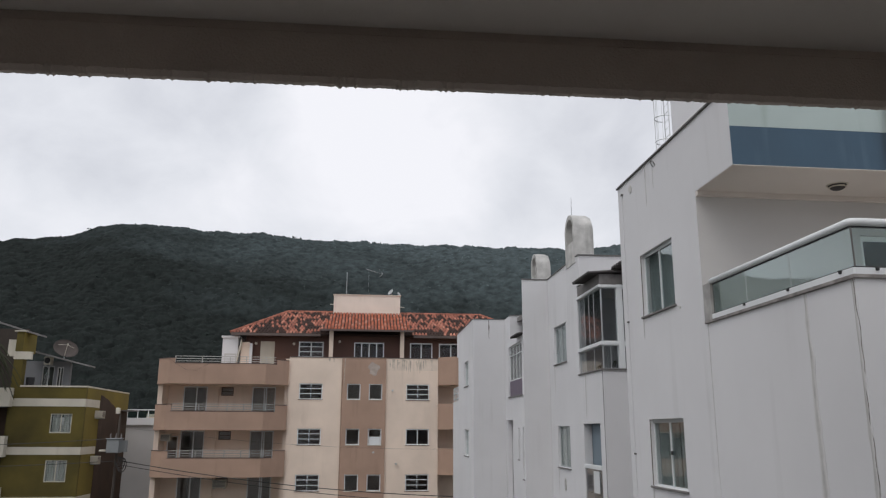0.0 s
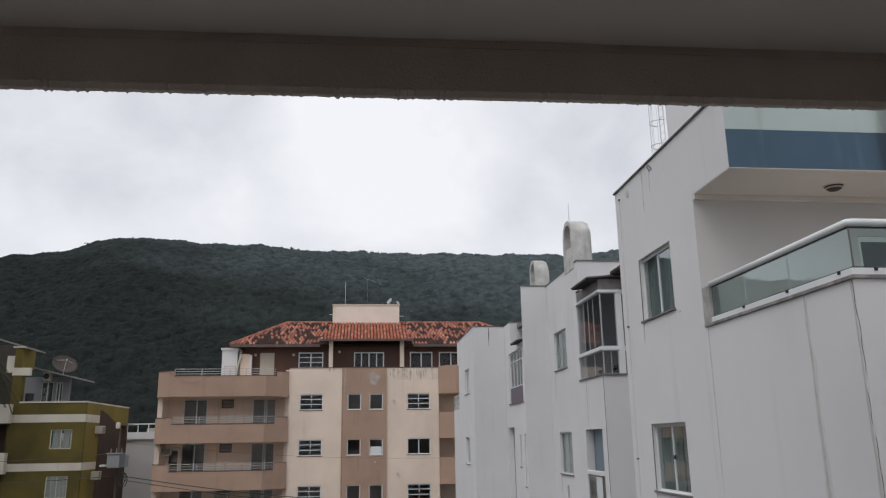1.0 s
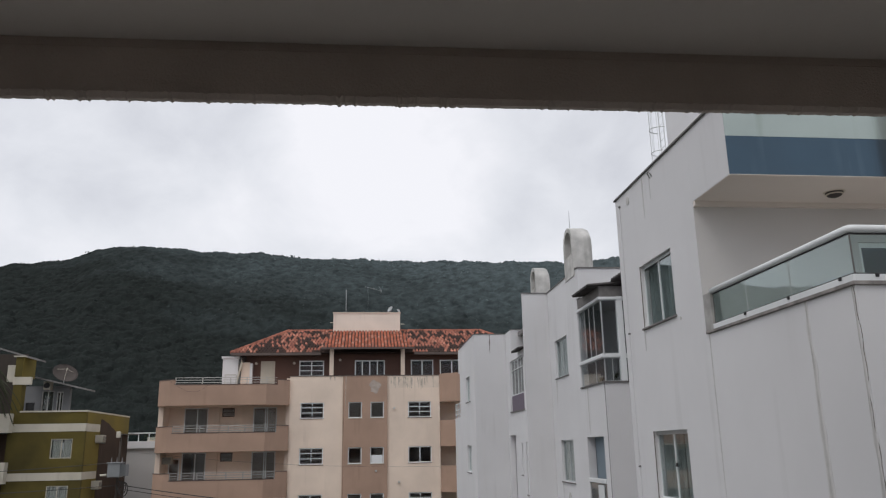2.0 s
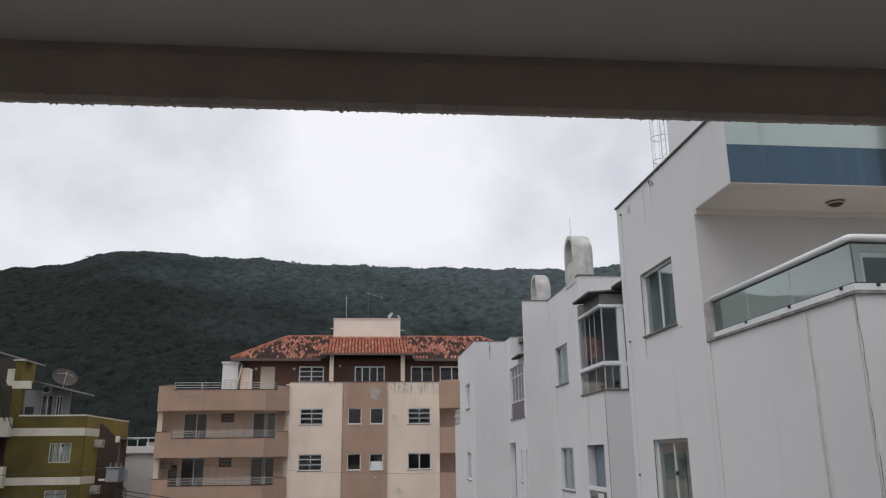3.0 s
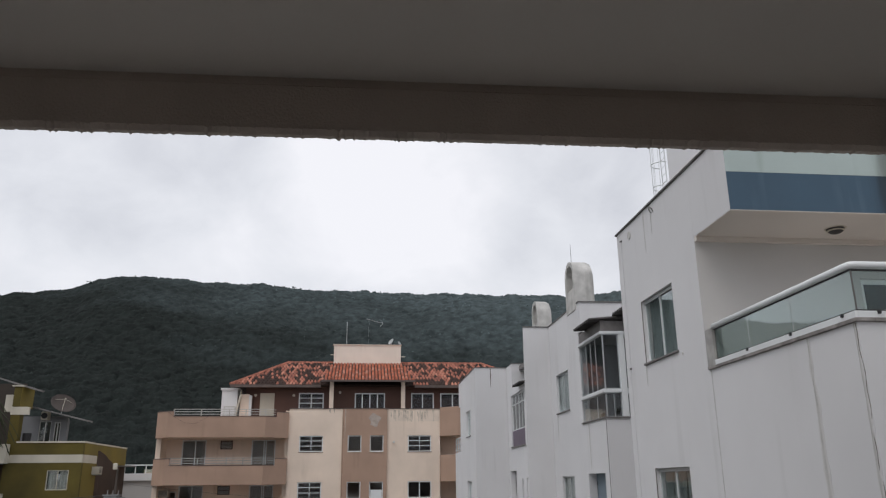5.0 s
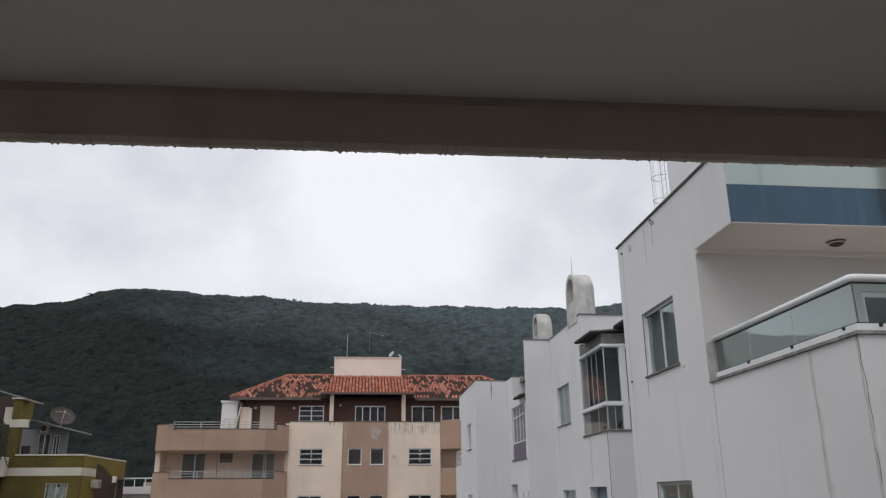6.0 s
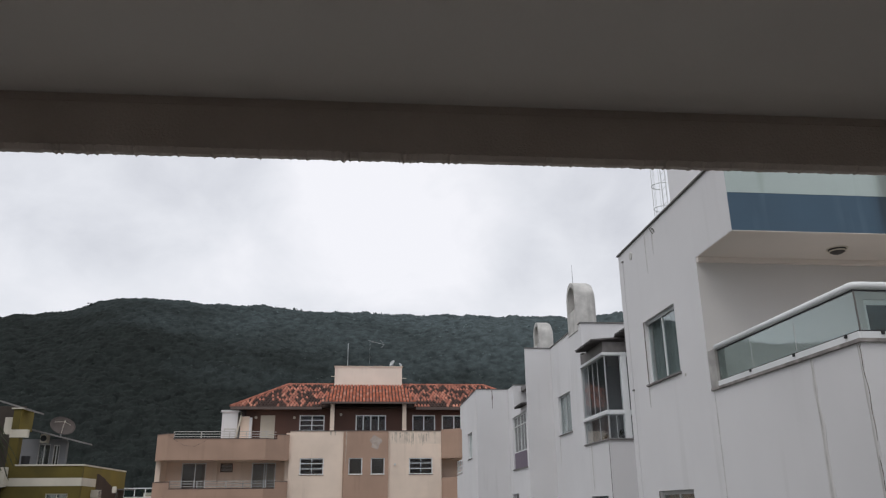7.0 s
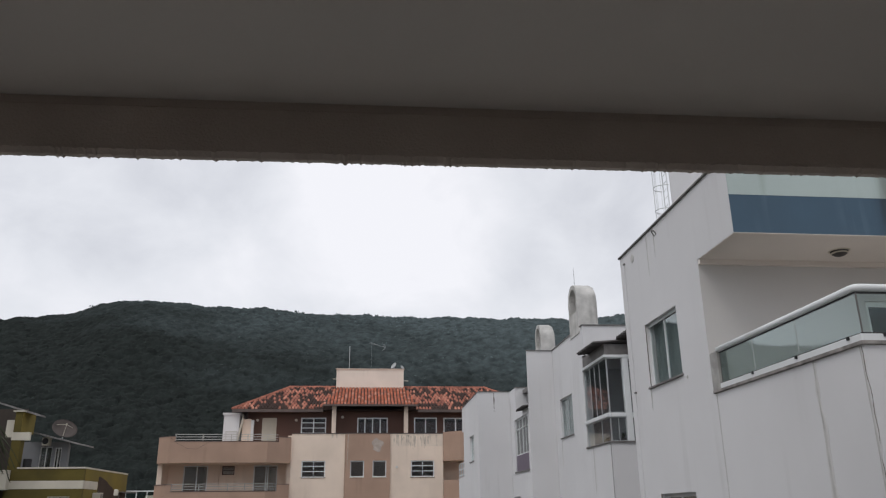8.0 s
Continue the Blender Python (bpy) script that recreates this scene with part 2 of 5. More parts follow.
def haze_by_height(m, low, high, z0, z1):
    """Tints a colour paler and bluer with height, in drifts: haze painted into it."""
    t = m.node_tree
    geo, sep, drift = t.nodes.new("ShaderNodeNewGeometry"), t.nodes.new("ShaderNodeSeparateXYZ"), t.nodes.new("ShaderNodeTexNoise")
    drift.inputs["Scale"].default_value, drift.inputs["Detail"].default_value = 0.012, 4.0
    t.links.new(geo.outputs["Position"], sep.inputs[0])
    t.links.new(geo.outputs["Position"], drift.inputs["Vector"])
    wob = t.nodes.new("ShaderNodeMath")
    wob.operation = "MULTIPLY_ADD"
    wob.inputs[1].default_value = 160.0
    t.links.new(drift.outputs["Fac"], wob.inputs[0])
    west = t.nodes.new("ShaderNodeMath")          # the painted haze thins, so darkens, towards the west
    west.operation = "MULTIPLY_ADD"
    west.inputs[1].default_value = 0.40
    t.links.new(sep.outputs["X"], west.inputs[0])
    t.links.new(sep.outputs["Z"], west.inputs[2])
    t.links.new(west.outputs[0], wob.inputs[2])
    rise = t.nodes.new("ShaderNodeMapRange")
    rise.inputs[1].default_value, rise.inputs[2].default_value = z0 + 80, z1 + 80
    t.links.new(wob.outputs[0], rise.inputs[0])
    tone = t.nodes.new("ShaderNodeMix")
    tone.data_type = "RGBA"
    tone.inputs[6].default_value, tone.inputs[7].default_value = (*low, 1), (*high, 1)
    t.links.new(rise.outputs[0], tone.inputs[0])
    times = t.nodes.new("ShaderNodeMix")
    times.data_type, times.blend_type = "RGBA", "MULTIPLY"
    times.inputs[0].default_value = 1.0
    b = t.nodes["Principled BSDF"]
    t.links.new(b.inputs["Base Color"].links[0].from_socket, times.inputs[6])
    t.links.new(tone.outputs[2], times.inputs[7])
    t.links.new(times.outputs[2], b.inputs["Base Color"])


# haze on the upper slope is painted into leaf, spray and soil colours
haze_by_height(LEAF, (0.46, 0.48, 0.46), (1.74, 1.86, 1.99), 45.0, 205.0)
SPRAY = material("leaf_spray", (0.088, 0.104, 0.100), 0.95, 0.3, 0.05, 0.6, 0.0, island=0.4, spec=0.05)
haze_by_height(SPRAY, (0.46, 0.48, 0.46), (1.74, 1.86, 1.99), 45.0, 205.0)
haze_by_height(SOIL, (0.6, 0.6, 0.55), (1.5, 1.55, 1.6), 30.0, 190.0)
PALM = material("palm_leaf", (0.05, 0.055, 0.03), 0.8, 0.3, 2, 20, 0.0, island=0.4)
PANE = glass("window_pane", (0.84, 0.87, 0.87), 0.8, 0.025)
PANE_DARK = glass("dark_window_pane", (0.78, 0.76, 0.76), 0.42, 0.068)
PANE_BAY = glass("balcony_enclosure_pane", (0.88, 0.90, 0.91), 0.45, 0.03)
PANE_LOUVRE = glass("louvre_pane", (0.70, 0.69, 0.70), 0.45, 0.02)
PANE_DEEP = glass("deep_room_pane", (0.52, 0.54, 0.58), 0.5, 0.022)
BALUSTRADE = glass("green_balustrade_glass", (0.79, 0.865, 0.86), 0.80, 0.028)

# ---- building helpers ----
BASE = {}


def thing(name, at, label, category, group="", kind=""):
    """An Empty at the base of a thing whose parts are modelled in place."""
    ob = new(name)
    ob.location = at
    ob.empty_display_size = 0.3
    BASE[ob.name] = Matrix.Translation(at)
    return tagged(ob, label, category, group, kind)


def finish(bm, mat, name, smooth=False):
    me = bpy.data.meshes.new(name)
    bmesh.ops.recalc_face_normals(bm, faces=bm.faces)
    if smooth:
        for fc in bm.faces:
            fc.smooth = True
    bm.to_mesh(me)
    bm.free()
    me.materials.append(mat)
    return me


def part(name, bm, mat, parent=None, label="", smooth=False):
    """One mesh under a thing or a part; its vertices are in the place's own metres."""
    ob = new(name, bm if isinstance(bm, bpy.types.Mesh) else finish(bm, mat, name, smooth))
    if parent is not None:
        ob.parent = parent
        ob.matrix_parent_inverse = BASE.get(parent.name, Matrix()).inverted()
    if label:
        tagged(ob, label)
    return ob


def solid(name, bm, mat, label, category, kind="structure", smooth=False, group=""):
    return tagged(part(name, bm, mat, None, "", smooth), label, category, group, kind)


def box(bm, x0, x1, y0, y1, z0, z1, bevel=0.0):
    vs = [bm.verts.new((x, y, z)) for x in (x0, x1) for y in (y0, y1) for z in (z0, z1)]
    fs = [bm.faces.new([vs[i] for i in q]) for q in ((0, 1, 3, 2), (4, 6, 7, 5), (0, 4, 5, 1), (2, 3, 7, 6), (0, 2, 6, 4), (1, 5, 7, 3))]
    if bevel:
        es = list({e for fc in fs for e in fc.edges})
        bmesh.ops.bevel(bm, geom=es, offset=bevel, segments=2, affect="EDGES", profile=0.5)
    return bm


def boxes(*rows, bevel=0.0):
    bm = bmesh.new()
    for r in rows:
        box(bm, *r, bevel=bevel)
    return bm


def rod(bm, a, b, r, sides=8, r2=None):
    a, b = Vector(a), Vector(b)
    q = (b - a).to_track_quat("Z", "Y").to_matrix()
    rings = []
    for p, rr in ((a, r), (b, r if r2 is None else r2)):
        rings.append([bm.verts.new(p + q @ Vector((rr * math.cos(2 * math.pi * i / sides), rr * math.sin(2 * math.pi * i / sides), 0))) for i in range(sides)])
    for i in range(sides):
        bm.faces.new((rings[0][i], rings[0][(i + 1) % sides], rings[1][(i + 1) % sides], rings[1][i]))
    bm.faces.new(rings[0][::-1])
    bm.faces.new(rings[1])
    return bm


def tube(bm, pts, r, sides=8):
    """A bent round bar through pts."""
    pts = [Vector(p) for p in pts]
    rings = []
    for i, p in enumerate(pts):
        d = (pts[min(i + 1, len(pts) - 1)] - pts[max(i - 1, 0)]).normalized()
        q = d.to_track_quat("Z", "Y").to_matrix()
        rings.append([bm.verts.new(p + q @ Vector((r * math.cos(2 * math.pi * k / sides), r * math.sin(2 * math.pi * k / sides), 0))) for k in range(sides)])
    for r0, r1 in zip(rings, rings[1:]):
        # pair each vertex with the nearest one of the next ring, so that bends don't twist
        s = min(range(sides), key=lambda k: (r0[0].co - r1[k].co).length)
        for k in range(sides):
            bm.faces.new((r0[k], r0[(k + 1) % sides], r1[(k + 1 + s) % sides], r1[(k + s) % sides]))
    bm.faces.new(rings[0][::-1])
    bm.faces.new(rings[-1])
    return bm


def prism(bm, outline, z0, z1):
    """An upright block over a plan outline."""
    lo = [bm.verts.new((x, y, z0)) for x, y in outline]
    hi = [bm.verts.new((x, y, z1)) for x, y in outline]
    n = len(lo)
    for i in range(n):
        bm.faces.new((lo[i], lo[(i + 1) % n], hi[(i + 1) % n], hi[i]))
    bm.faces.new(lo[::-1])
    bm.faces.new(hi)
    return bm


def slab_between(a, b, y0, y1, t):
    """A thin sloping roof sheet from point a to point b (x, z), y0 to y1 deep."""
    bm = bmesh.new()
    vs = [bm.verts.new((x, y, z + k)) for (x, z) in (a, b) for y in (y0, y1) for k in (0, t)]
    for q in ((0, 1, 3, 2), (4, 6, 7, 5), (0, 4, 5, 1), (2, 3, 7, 6), (0, 2, 6, 4), (1, 5, 7, 3)):
        bm.faces.new([vs[i] for i in q])
    return bm


class Face:
    """The outer face of a wall: u runs along it, v is height, d goes into the wall."""

    def __init__(self, axis, at, sign=1):
        self.axis, self.at, self.sign = axis, at, sign

    def p(self, u, v, d):
        return (self.at + self.sign * d, u, v) if self.axis == "x" else (u, self.at + self.sign * d, v)

    def box(self, bm, u0, u1, v0, v1, d0, d1, bevel=0.0):
        a, b = self.p(u0, v0, d0), self.p(u1, v1, d1)
        lo, hi = [min(s, t) for s, t in zip(a, b)], [max(s, t) for s, t in zip(a, b)]
        return box(bm, lo[0], hi[0], lo[1], hi[1], lo[2], hi[2], bevel)

    def wall(self, bm, u0, u1, v0, v1, holes=(), thick=0.2):
        """A wall of that thickness with openings (u0, u1, v0, v1) cut right through."""
        us = sorted({u0, u1, *[h[i] for h in holes for i in (0, 1)]})
        vs = sorted({v0, v1, *[h[i] for h in holes for i in (2, 3)]})
        us, vs = [u for u in us if u0 <= u <= u1], [v for v in vs if v0 <= v <= v1]
        full = {}
        for i in range(len(us) - 1):
            for j in range(len(vs) - 1):
                cu, cv = (us[i] + us[i + 1]) / 2, (vs[j] + vs[j + 1]) / 2
                full[i, j] = not any(h[0] < cu < h[1] and h[2] < cv < h[3] for h in holes)
        cache = {}

        def vert(i, j, k):
            if (i, j, k) not in cache:
                cache[i, j, k] = bm.verts.new(self.p(us[i], vs[j], thick * k))
            return cache[i, j, k]

        for (i, j), on in full.items():
            if not on:
                continue
            for k in (0, 1):
                bm.faces.new((vert(i, j, k), vert(i + 1, j, k), vert(i + 1, j + 1, k), vert(i, j + 1, k)))
            for (di, dj), (a, b) in {(-1, 0): ((i, j), (i, j + 1)), (1, 0): ((i + 1, j), (i + 1, j + 1)), (0, -1): ((i, j), (i + 1, j)), (0, 1): ((i, j + 1), (i + 1, j + 1))}.items():
                if not full.get((i + di, j + dj), False):
                    bm.faces.new((vert(*a, 0), vert(*b, 0), vert(*b, 1), vert(*a, 1)))
        return bm


def bar_ring(face, u0, u1, v0, v1, w, d0, d1):
    bm = bmesh.new()
    face.box(bm, u0, u1, v0, v0 + w, d0, d1)
    face.box(bm, u0, u1, v1 - w, v1, d0, d1)
    face.box(bm, u0, u0 + w, v0 + w, v1 - w, d0, d1)
    face.box(bm, u1 - w, u1, v0 + w, v1 - w, d0, d1)
    return bm


def drape(face, u0, u1, v0, v1, d, folds):
    """A hanging curtain with folds."""
    bm = bmesh.new()
    n = folds * 6
    cols = []
    for i in range(n + 1):
        u = u0 + (u1 - u0) * i / n
        dd = d + 0.035 * math.sin(i / 6 * 2 * math.pi) + 0.012 * math.sin(i * 1.7)
        cols.append([bm.verts.new(face.p(u, v, dd + k)) for k in (0.0, 0.006) for v in (v0, v1)])
    for a, b in zip(cols, cols[1:]):
        bm.faces.new((a[0], b[0], b[1], a[1]))
        bm.faces.new((a[2], b[2], b[3], a[3]))
    return bm


def window(parent, face, u0, u1, v0, v1, uprights=(0.5,), bars=(), frame_mat=None, pane=None, sill=True, curtain=None, inset=0.06, w=0.045, label="", sill_mat=None,
           curtain_span=(0, 1), depth=0.05, tilt=0.0):
    """A window set in its opening: frame with uprights and bars, one pane to each light, stone sill, curtain."""
    frame_mat, pane = frame_mat or ALU, pane or PANE
    fr = part("window", bar_ring(face, u0, u1, v0, v1, w, inset, inset + depth), frame_mat, parent, label)
    ucuts = [u0 + w] + [u0 + (u1 - u0) * k for k in uprights] + [u1 - w]
    vcuts = [v0 + w] + [v0 + (v1 - v0) * k for k in bars] + [v1 - w]
    for u in ucuts[1:-1]:
        part("upright", face.box(bmesh.new(), u - w / 2, u + w / 2, v0 + w, v1 - w, inset - 0.004, inset + depth - 0.005), frame_mat, fr)
    for v in vcuts[1:-1]:
        part("crossbar", face.box(bmesh.new(), u0 + w, u1 - w, v - w * 0.35, v + w * 0.35, inset - 0.012 - tilt, inset + depth - 0.01), frame_mat, fr)
    for i, (a, b) in enumerate(zip(ucuts, ucuts[1:])):
        for c, d in zip(vcuts, vcuts[1:]):
            d0 = inset + depth * (0.3 + 0.16 * (i % 2))
            pb = face.box(bmesh.new(), a + tilt * 0.15, b - tilt * 0.15, c, d, d0, d0 + depth * 0.12)
            if tilt:                               # an awning light, its lower edge pushed out
                push = Vector(face.p(0, 0, -tilt)) - Vector(face.p(0, 0, 0))
                for v in pb.verts:
                    v.co += push * ((d - v.co.z) / (d - c))
            part("pane", pb, pane, fr)
    if sill:
        part("sill", face.box(bmesh.new(), u0 - 0.04, u1 + 0.04, v0 - 0.035, v0 - 0.002, -0.035, inset, 0.006), sill_mat or STONE, fr)
    for a, b in (curtain_span if isinstance(curtain_span[0], tuple) else (curtain_span,)) if curtain else ():
        part("curtain", drape(face, u0 + (u1 - u0) * a, u0 + (u1 - u0) * b, v0, v1 - 0.03, inset + 0.11, max(2, int((u1 - u0) * (b - a) * 7))), curtain, fr, smooth=True)
    return fr

# ---- the ground, the wooded hill ----
def ridge_rise(az):
    """Elevation of the hill's crest (degrees) by bearing, fitted to the camera's view."""
    return 13.40 - 0.018 * az - 1.75 / (1 + math.exp((az + 19.7) / 0.8)) - 2.3 / (1 + math.exp((az + 26.0) / 0.9)) + 0.05 * math.sin(az * 0.9 + 2) + 0.05 * math.sin(az * 2.3 + 1) \
        - 0.21 * math.exp(-((az - 15) / 4) ** 2) + 0.12 * math.exp(-((az + 8) / 4) ** 2)


def hill_height(x, y):
    r, az = math.hypot(x, y), math.degrees(math.atan2(x, y))
    top = 800 * math.tan(radians(ridge_rise(max(-45, min(45, az))))) - GROUND
    if r <= 800:
        s = max(0.0, (r - 330) / 470)
        h = top * (0.7 * s + 0.3 * s * s * (3 - 2 * s))
    else:
        h = top * max(0.0, 1 - ((r - 800) / 700) ** 2)
    lump = noise.noise(Vector((x * 0.007, y * 0.007, 3.0))) * 24 * min(1, max(0, (r - 345) / 150)) * min(1, abs(r - 800) / 150)
    return max(0.0, h + lump) if r > 331 else 0.0


g = bmesh.new()
bmesh.ops.create_grid(g, x_segments=60, y_segments=60, size=3000)
for v in g.verts:
    v.co.z = GROUND
solid("ground", g, ASPHALT, "dark flat ground between the houses", "ground")

h = bmesh.new()
rows = []
for i in range(46):
    r = 331 + i * 26
    rows.append([h.verts.new((r * math.sin(radians(a)), r * math.cos(radians(a)), GROUND - 0.5 + hill_height(r * math.sin(radians(a)), r * math.cos(radians(a))))) for a in np.linspace(-60, 60, 161)])
for a, b in zip(rows, rows[1:]):
    for k in range(len(a) - 1):
        h.faces.new((a[k], a[k + 1], b[k + 1], b[k]))
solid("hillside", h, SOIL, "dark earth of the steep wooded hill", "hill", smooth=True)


def mesh_of(name, v, fcs, mat, smooth):
    me = bpy.data.meshes.new(name)
    k = fcs.shape[1]
    me.vertices.add(len(v))
    me.vertices.foreach_set("co", v.astype(np.float32).ravel())
    me.loops.add(fcs.size)
    me.loops.foreach_set("vertex_index", fcs.astype(np.int32).ravel())
    me.polygons.add(len(fcs))
    me.polygons.foreach_set("loop_start", np.arange(0, fcs.size, k, dtype=np.int32))
    me.polygons.foreach_set("use_smooth", np.full(len(fcs), smooth))
    me.update(calc_edges=True)
    me.materials.append(mat)
    return me


def scatter(ix, iy, salt):
    """A repeatable random number for each cell of a plan grid."""
    s = np.sin(ix * 127.1 + iy * 311.7 + salt * 74.7) * 43758.5453
    return s - np.floor(s)


def crowns(x, y, cell, salt):
    """Height of a closed canopy of rounded crowns of all sizes, one to a cell."""
    gx, gy, best = np.floor(x / cell), np.floor(y / cell), np.zeros_like(x)
    for dx in (-1, 0, 1):
        for dy in (-1, 0, 1):
            cx, cy = gx + dx, gy + dy
            px, py = (cx + scatter(cx, cy, salt)) * cell, (cy + scatter(cx, cy, salt + 1)) * cell
            rad = cell * (0.62 + 0.5 * scatter(cx, cy, salt + 2))
            d2 = ((x - px) ** 2 + (y - py) ** 2) / rad ** 2
            best = np.maximum(best, (0.55 + 0.75 * scatter(cx, cy, salt + 3)) * np.sqrt(np.clip(1 - d2, 0, 1)))
    return best


def forest():
    """The wood on the hill: a canopy of crowns, ragged trees along the crest, sprays of leaves over all."""
    rng = np.random.default_rng(7)
    az, r = np.radians(np.arange(-42, 38, 0.065)), np.arange(334, 830, 1.3)
    a2, r2 = np.meshgrid(az, r, indexing="ij")
    x, y = r2 * np.sin(a2), r2 * np.cos(a2)
    coarse_a, coarse_r = np.radians(np.arange(-42, 39, 1.0)), np.arange(330, 850, 10.0)
    base = np.array([[hill_height(rr * math.sin(aa), rr * math.cos(aa)) for rr in coarse_r] for aa in coarse_a])
    fa, fr = (a2 - coarse_a[0]) / (coarse_a[1] - coarse_a[0]), (r2 - coarse_r[0]) / 10.0
    ia, ir = fa.astype(int), fr.astype(int)
    ta, tr = fa - ia, fr - ir
    ground = (base[ia, ir] * (1 - ta) + base[ia + 1, ir] * ta) * (1 - tr) + (base[ia, ir + 1] * (1 - ta) + base[ia + 1, ir + 1] * ta) * tr
    top = ground + GROUND + 2.7 * crowns(x, y, 5.6, 1) + 1.5 * crowns(x + 40, y + 13, 2.7, 9) + 2.4 * crowns(x + 7, y + 71, 13.0, 17) + rng.uniform(-0.4, 0.4, x.shape)
    n, m = x.shape
    idx = np.arange(n * m).reshape(n, m)
    quads = np.stack((idx[:-1, :-1], idx[1:, :-1], idx[1:, 1:], idx[:-1, 1:]), -1).reshape(-1, 4)
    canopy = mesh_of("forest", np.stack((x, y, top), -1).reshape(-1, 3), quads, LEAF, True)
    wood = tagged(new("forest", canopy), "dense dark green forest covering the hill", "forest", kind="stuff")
    spray = np.array([(1, 0, 0), (-1, 0, 0), (0, 1, 0), (0, -1, 0), (0, 0, 1), (0, 0, -1)], float)
    spray_faces = np.array([(0, 2, 4), (2, 1, 4), (1, 3, 4), (3, 0, 4), (2, 0, 5), (1, 2, 5), (3, 1, 5), (0, 3, 5)])
    verts, faces, count = [], [], 0

    def put(px, py, pz, s):
        nonlocal count
        verts.append((spray * (1 + rng.uniform(-0.45, 0.45, (6, 1))) + rng.uniform(-0.4, 0.4, (6, 3))) * s + np.array((px, py, pz)))
        faces.append(spray_faces + count)
        count += 6

    for k in range(2600):
        i, j = rng.integers(0, n), rng.integers(0, m)
        put(x[i, j], y[i, j], top[i, j] + rng.uniform(-0.6, 0.0), rng.uniform(0.5, 1.2))
    for k in range(900):                          # ragged single trees on the crest
        aa, rr = radians(rng.uniform(-40, 36)), rng.uniform(792, 806)
        cx, cy = rr * math.sin(aa), rr * math.cos(aa)
        cz, size = GROUND + hill_height(cx, cy) + rng.uniform(1.5, 5.5), rng.uniform(0.9, 2.4)
        for q in range(13):
            d = rng.normal(0, 0.5, 3) * size
            put(cx + d[0], cy + d[1], cz + abs(d[2]) * 0.7, size * rng.uniform(0.25, 0.5))
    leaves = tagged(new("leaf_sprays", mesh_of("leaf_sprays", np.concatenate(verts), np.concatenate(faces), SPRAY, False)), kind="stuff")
    leaves.parent = wood


forest()

# ---- the room that the camera looks out of ----
TURN = pose(0, 0, 0, 0, 0, -0.85)


def turned(bm):
    bm.transform(TURN)
    return bm


EDGE = 1.68            # where the ceiling meets the lintel
solid("ceiling", turned(boxes((-4.2, 1.6, -3.2, EDGE + 0.25, 0.952, 1.15))), CEILING, "plain grey-white painted ceiling", "ceiling")
# unseen, run out past the lintel to throw skylight up at the ceiling
solid("floor", turned(boxes((-4.2, 1.6, -3.2, 2.75, -1.75, -1.6))), FLOOR, "pale unseen balcony floor, bounces light to the ceiling", "floor")
# unseen: west wall set far out, east wall and its cheek block light
solid("wall_west", turned(boxes((-4.4, -4.2, -3.2, EDGE + 0.25, -1.75, 1.15))), ROOM_WALL, "unseen side wall, set to balance the ceiling's light", "wall")
solid("wall_east", turned(boxes((1.6, 3.4, -3.2, EDGE + 0.25, -1.75, 1.15), (2.55, 3.4, EDGE + 0.252, 2.9, -1.75, 1.15))), ROOM_WALL, "unseen side wall, set to balance the ceiling's light", "wall")
solid("wall_south", turned(boxes((-4.4, 3.4, -3.4, -3.2, -1.75, 1.15))), ROOM_WALL, "painted wall behind the balcony", "wall")
# unseen; kept low so that skylight reaches the floor
solid("parapet", turned(boxes((-4.2, 1.6, 2.6, 2.75, -1.6, -0.95), bevel=0.01)), ROOM_WALL, "low unseen balcony parapet", "parapet")


def lintel():
    """A hanging beam with a ragged, dripping rendered lower edge, a shadow groove at its top."""
    bm = bmesh.new()
    rng = random.Random(4)
    n = 1300
    cols = []
    for i in range(n + 1):
        x = -4.2 + 5.8 * i / n
        rag = 0.0014 * noise.noise(Vector((x * 24, 0, 0))) + 0.0026 * noise.noise(Vector((x * 95, 5, 0))) - (rng.uniform(0.001, 0.0045) if rng.random() < 0.09 else 0)
        low = 0.802 + rag
        prof = [(EDGE + 0.007, 0.9519), (EDGE + 0.007, 0.931), (EDGE, 0.926), (EDGE, 0.83), (EDGE + 0.001, low + 0.012), (EDGE + 0.012, low), (EDGE + 0.03, low + 0.001), (EDGE + 0.045, low + 0.02), (EDGE + 0.15, 0.90), (EDGE + 0.15, 0.952)]
        cols.append([bm.verts.new((x, py, pz)) for py, pz in prof])
    for a, b in zip(cols, cols[1:]):
        for k in range(len(a) - 1):
            bm.faces.new((a[k], b[k], b[k + 1], a[k + 1]))
    return turned(bm)


solid("lintel", lintel(), LINTEL, "rough brown rendered lintel with ragged drip edge", "lintel")

# unseen block, stretched far west to darken what the panes opposite reflect
solid("facade", turned(boxes((-45.0, 3.4, -9.0, EDGE + 0.25, 1.152, 6.4), (-45.0, 3.4, -9.0, EDGE + 0.25, GROUND, -1.752), (-45.0, -4.402, -9.0, EDGE + 0.25, -1.75, 1.15), (-4.4, 3.4, -9.0, -3.402, -1.75, 1.15))), ROOM_WALL, "plain unseen house round the balcony, dims reflections and sky", "wall")

# ---- the white stepped apartment block ----
TOP = 4.53
white = thing("apartment_building", (6.5, 13, GROUND), "white plastered stepped apartment block with glass balconies", "building")
W1, W2, W3, W4 = 4.79, 5.56, 5.80, 4.50        # planes of its long side, step by step
f1, f2, f3, f4 = Face("x", W1), Face("x", W2), Face("x", W3), Face("x", W4)

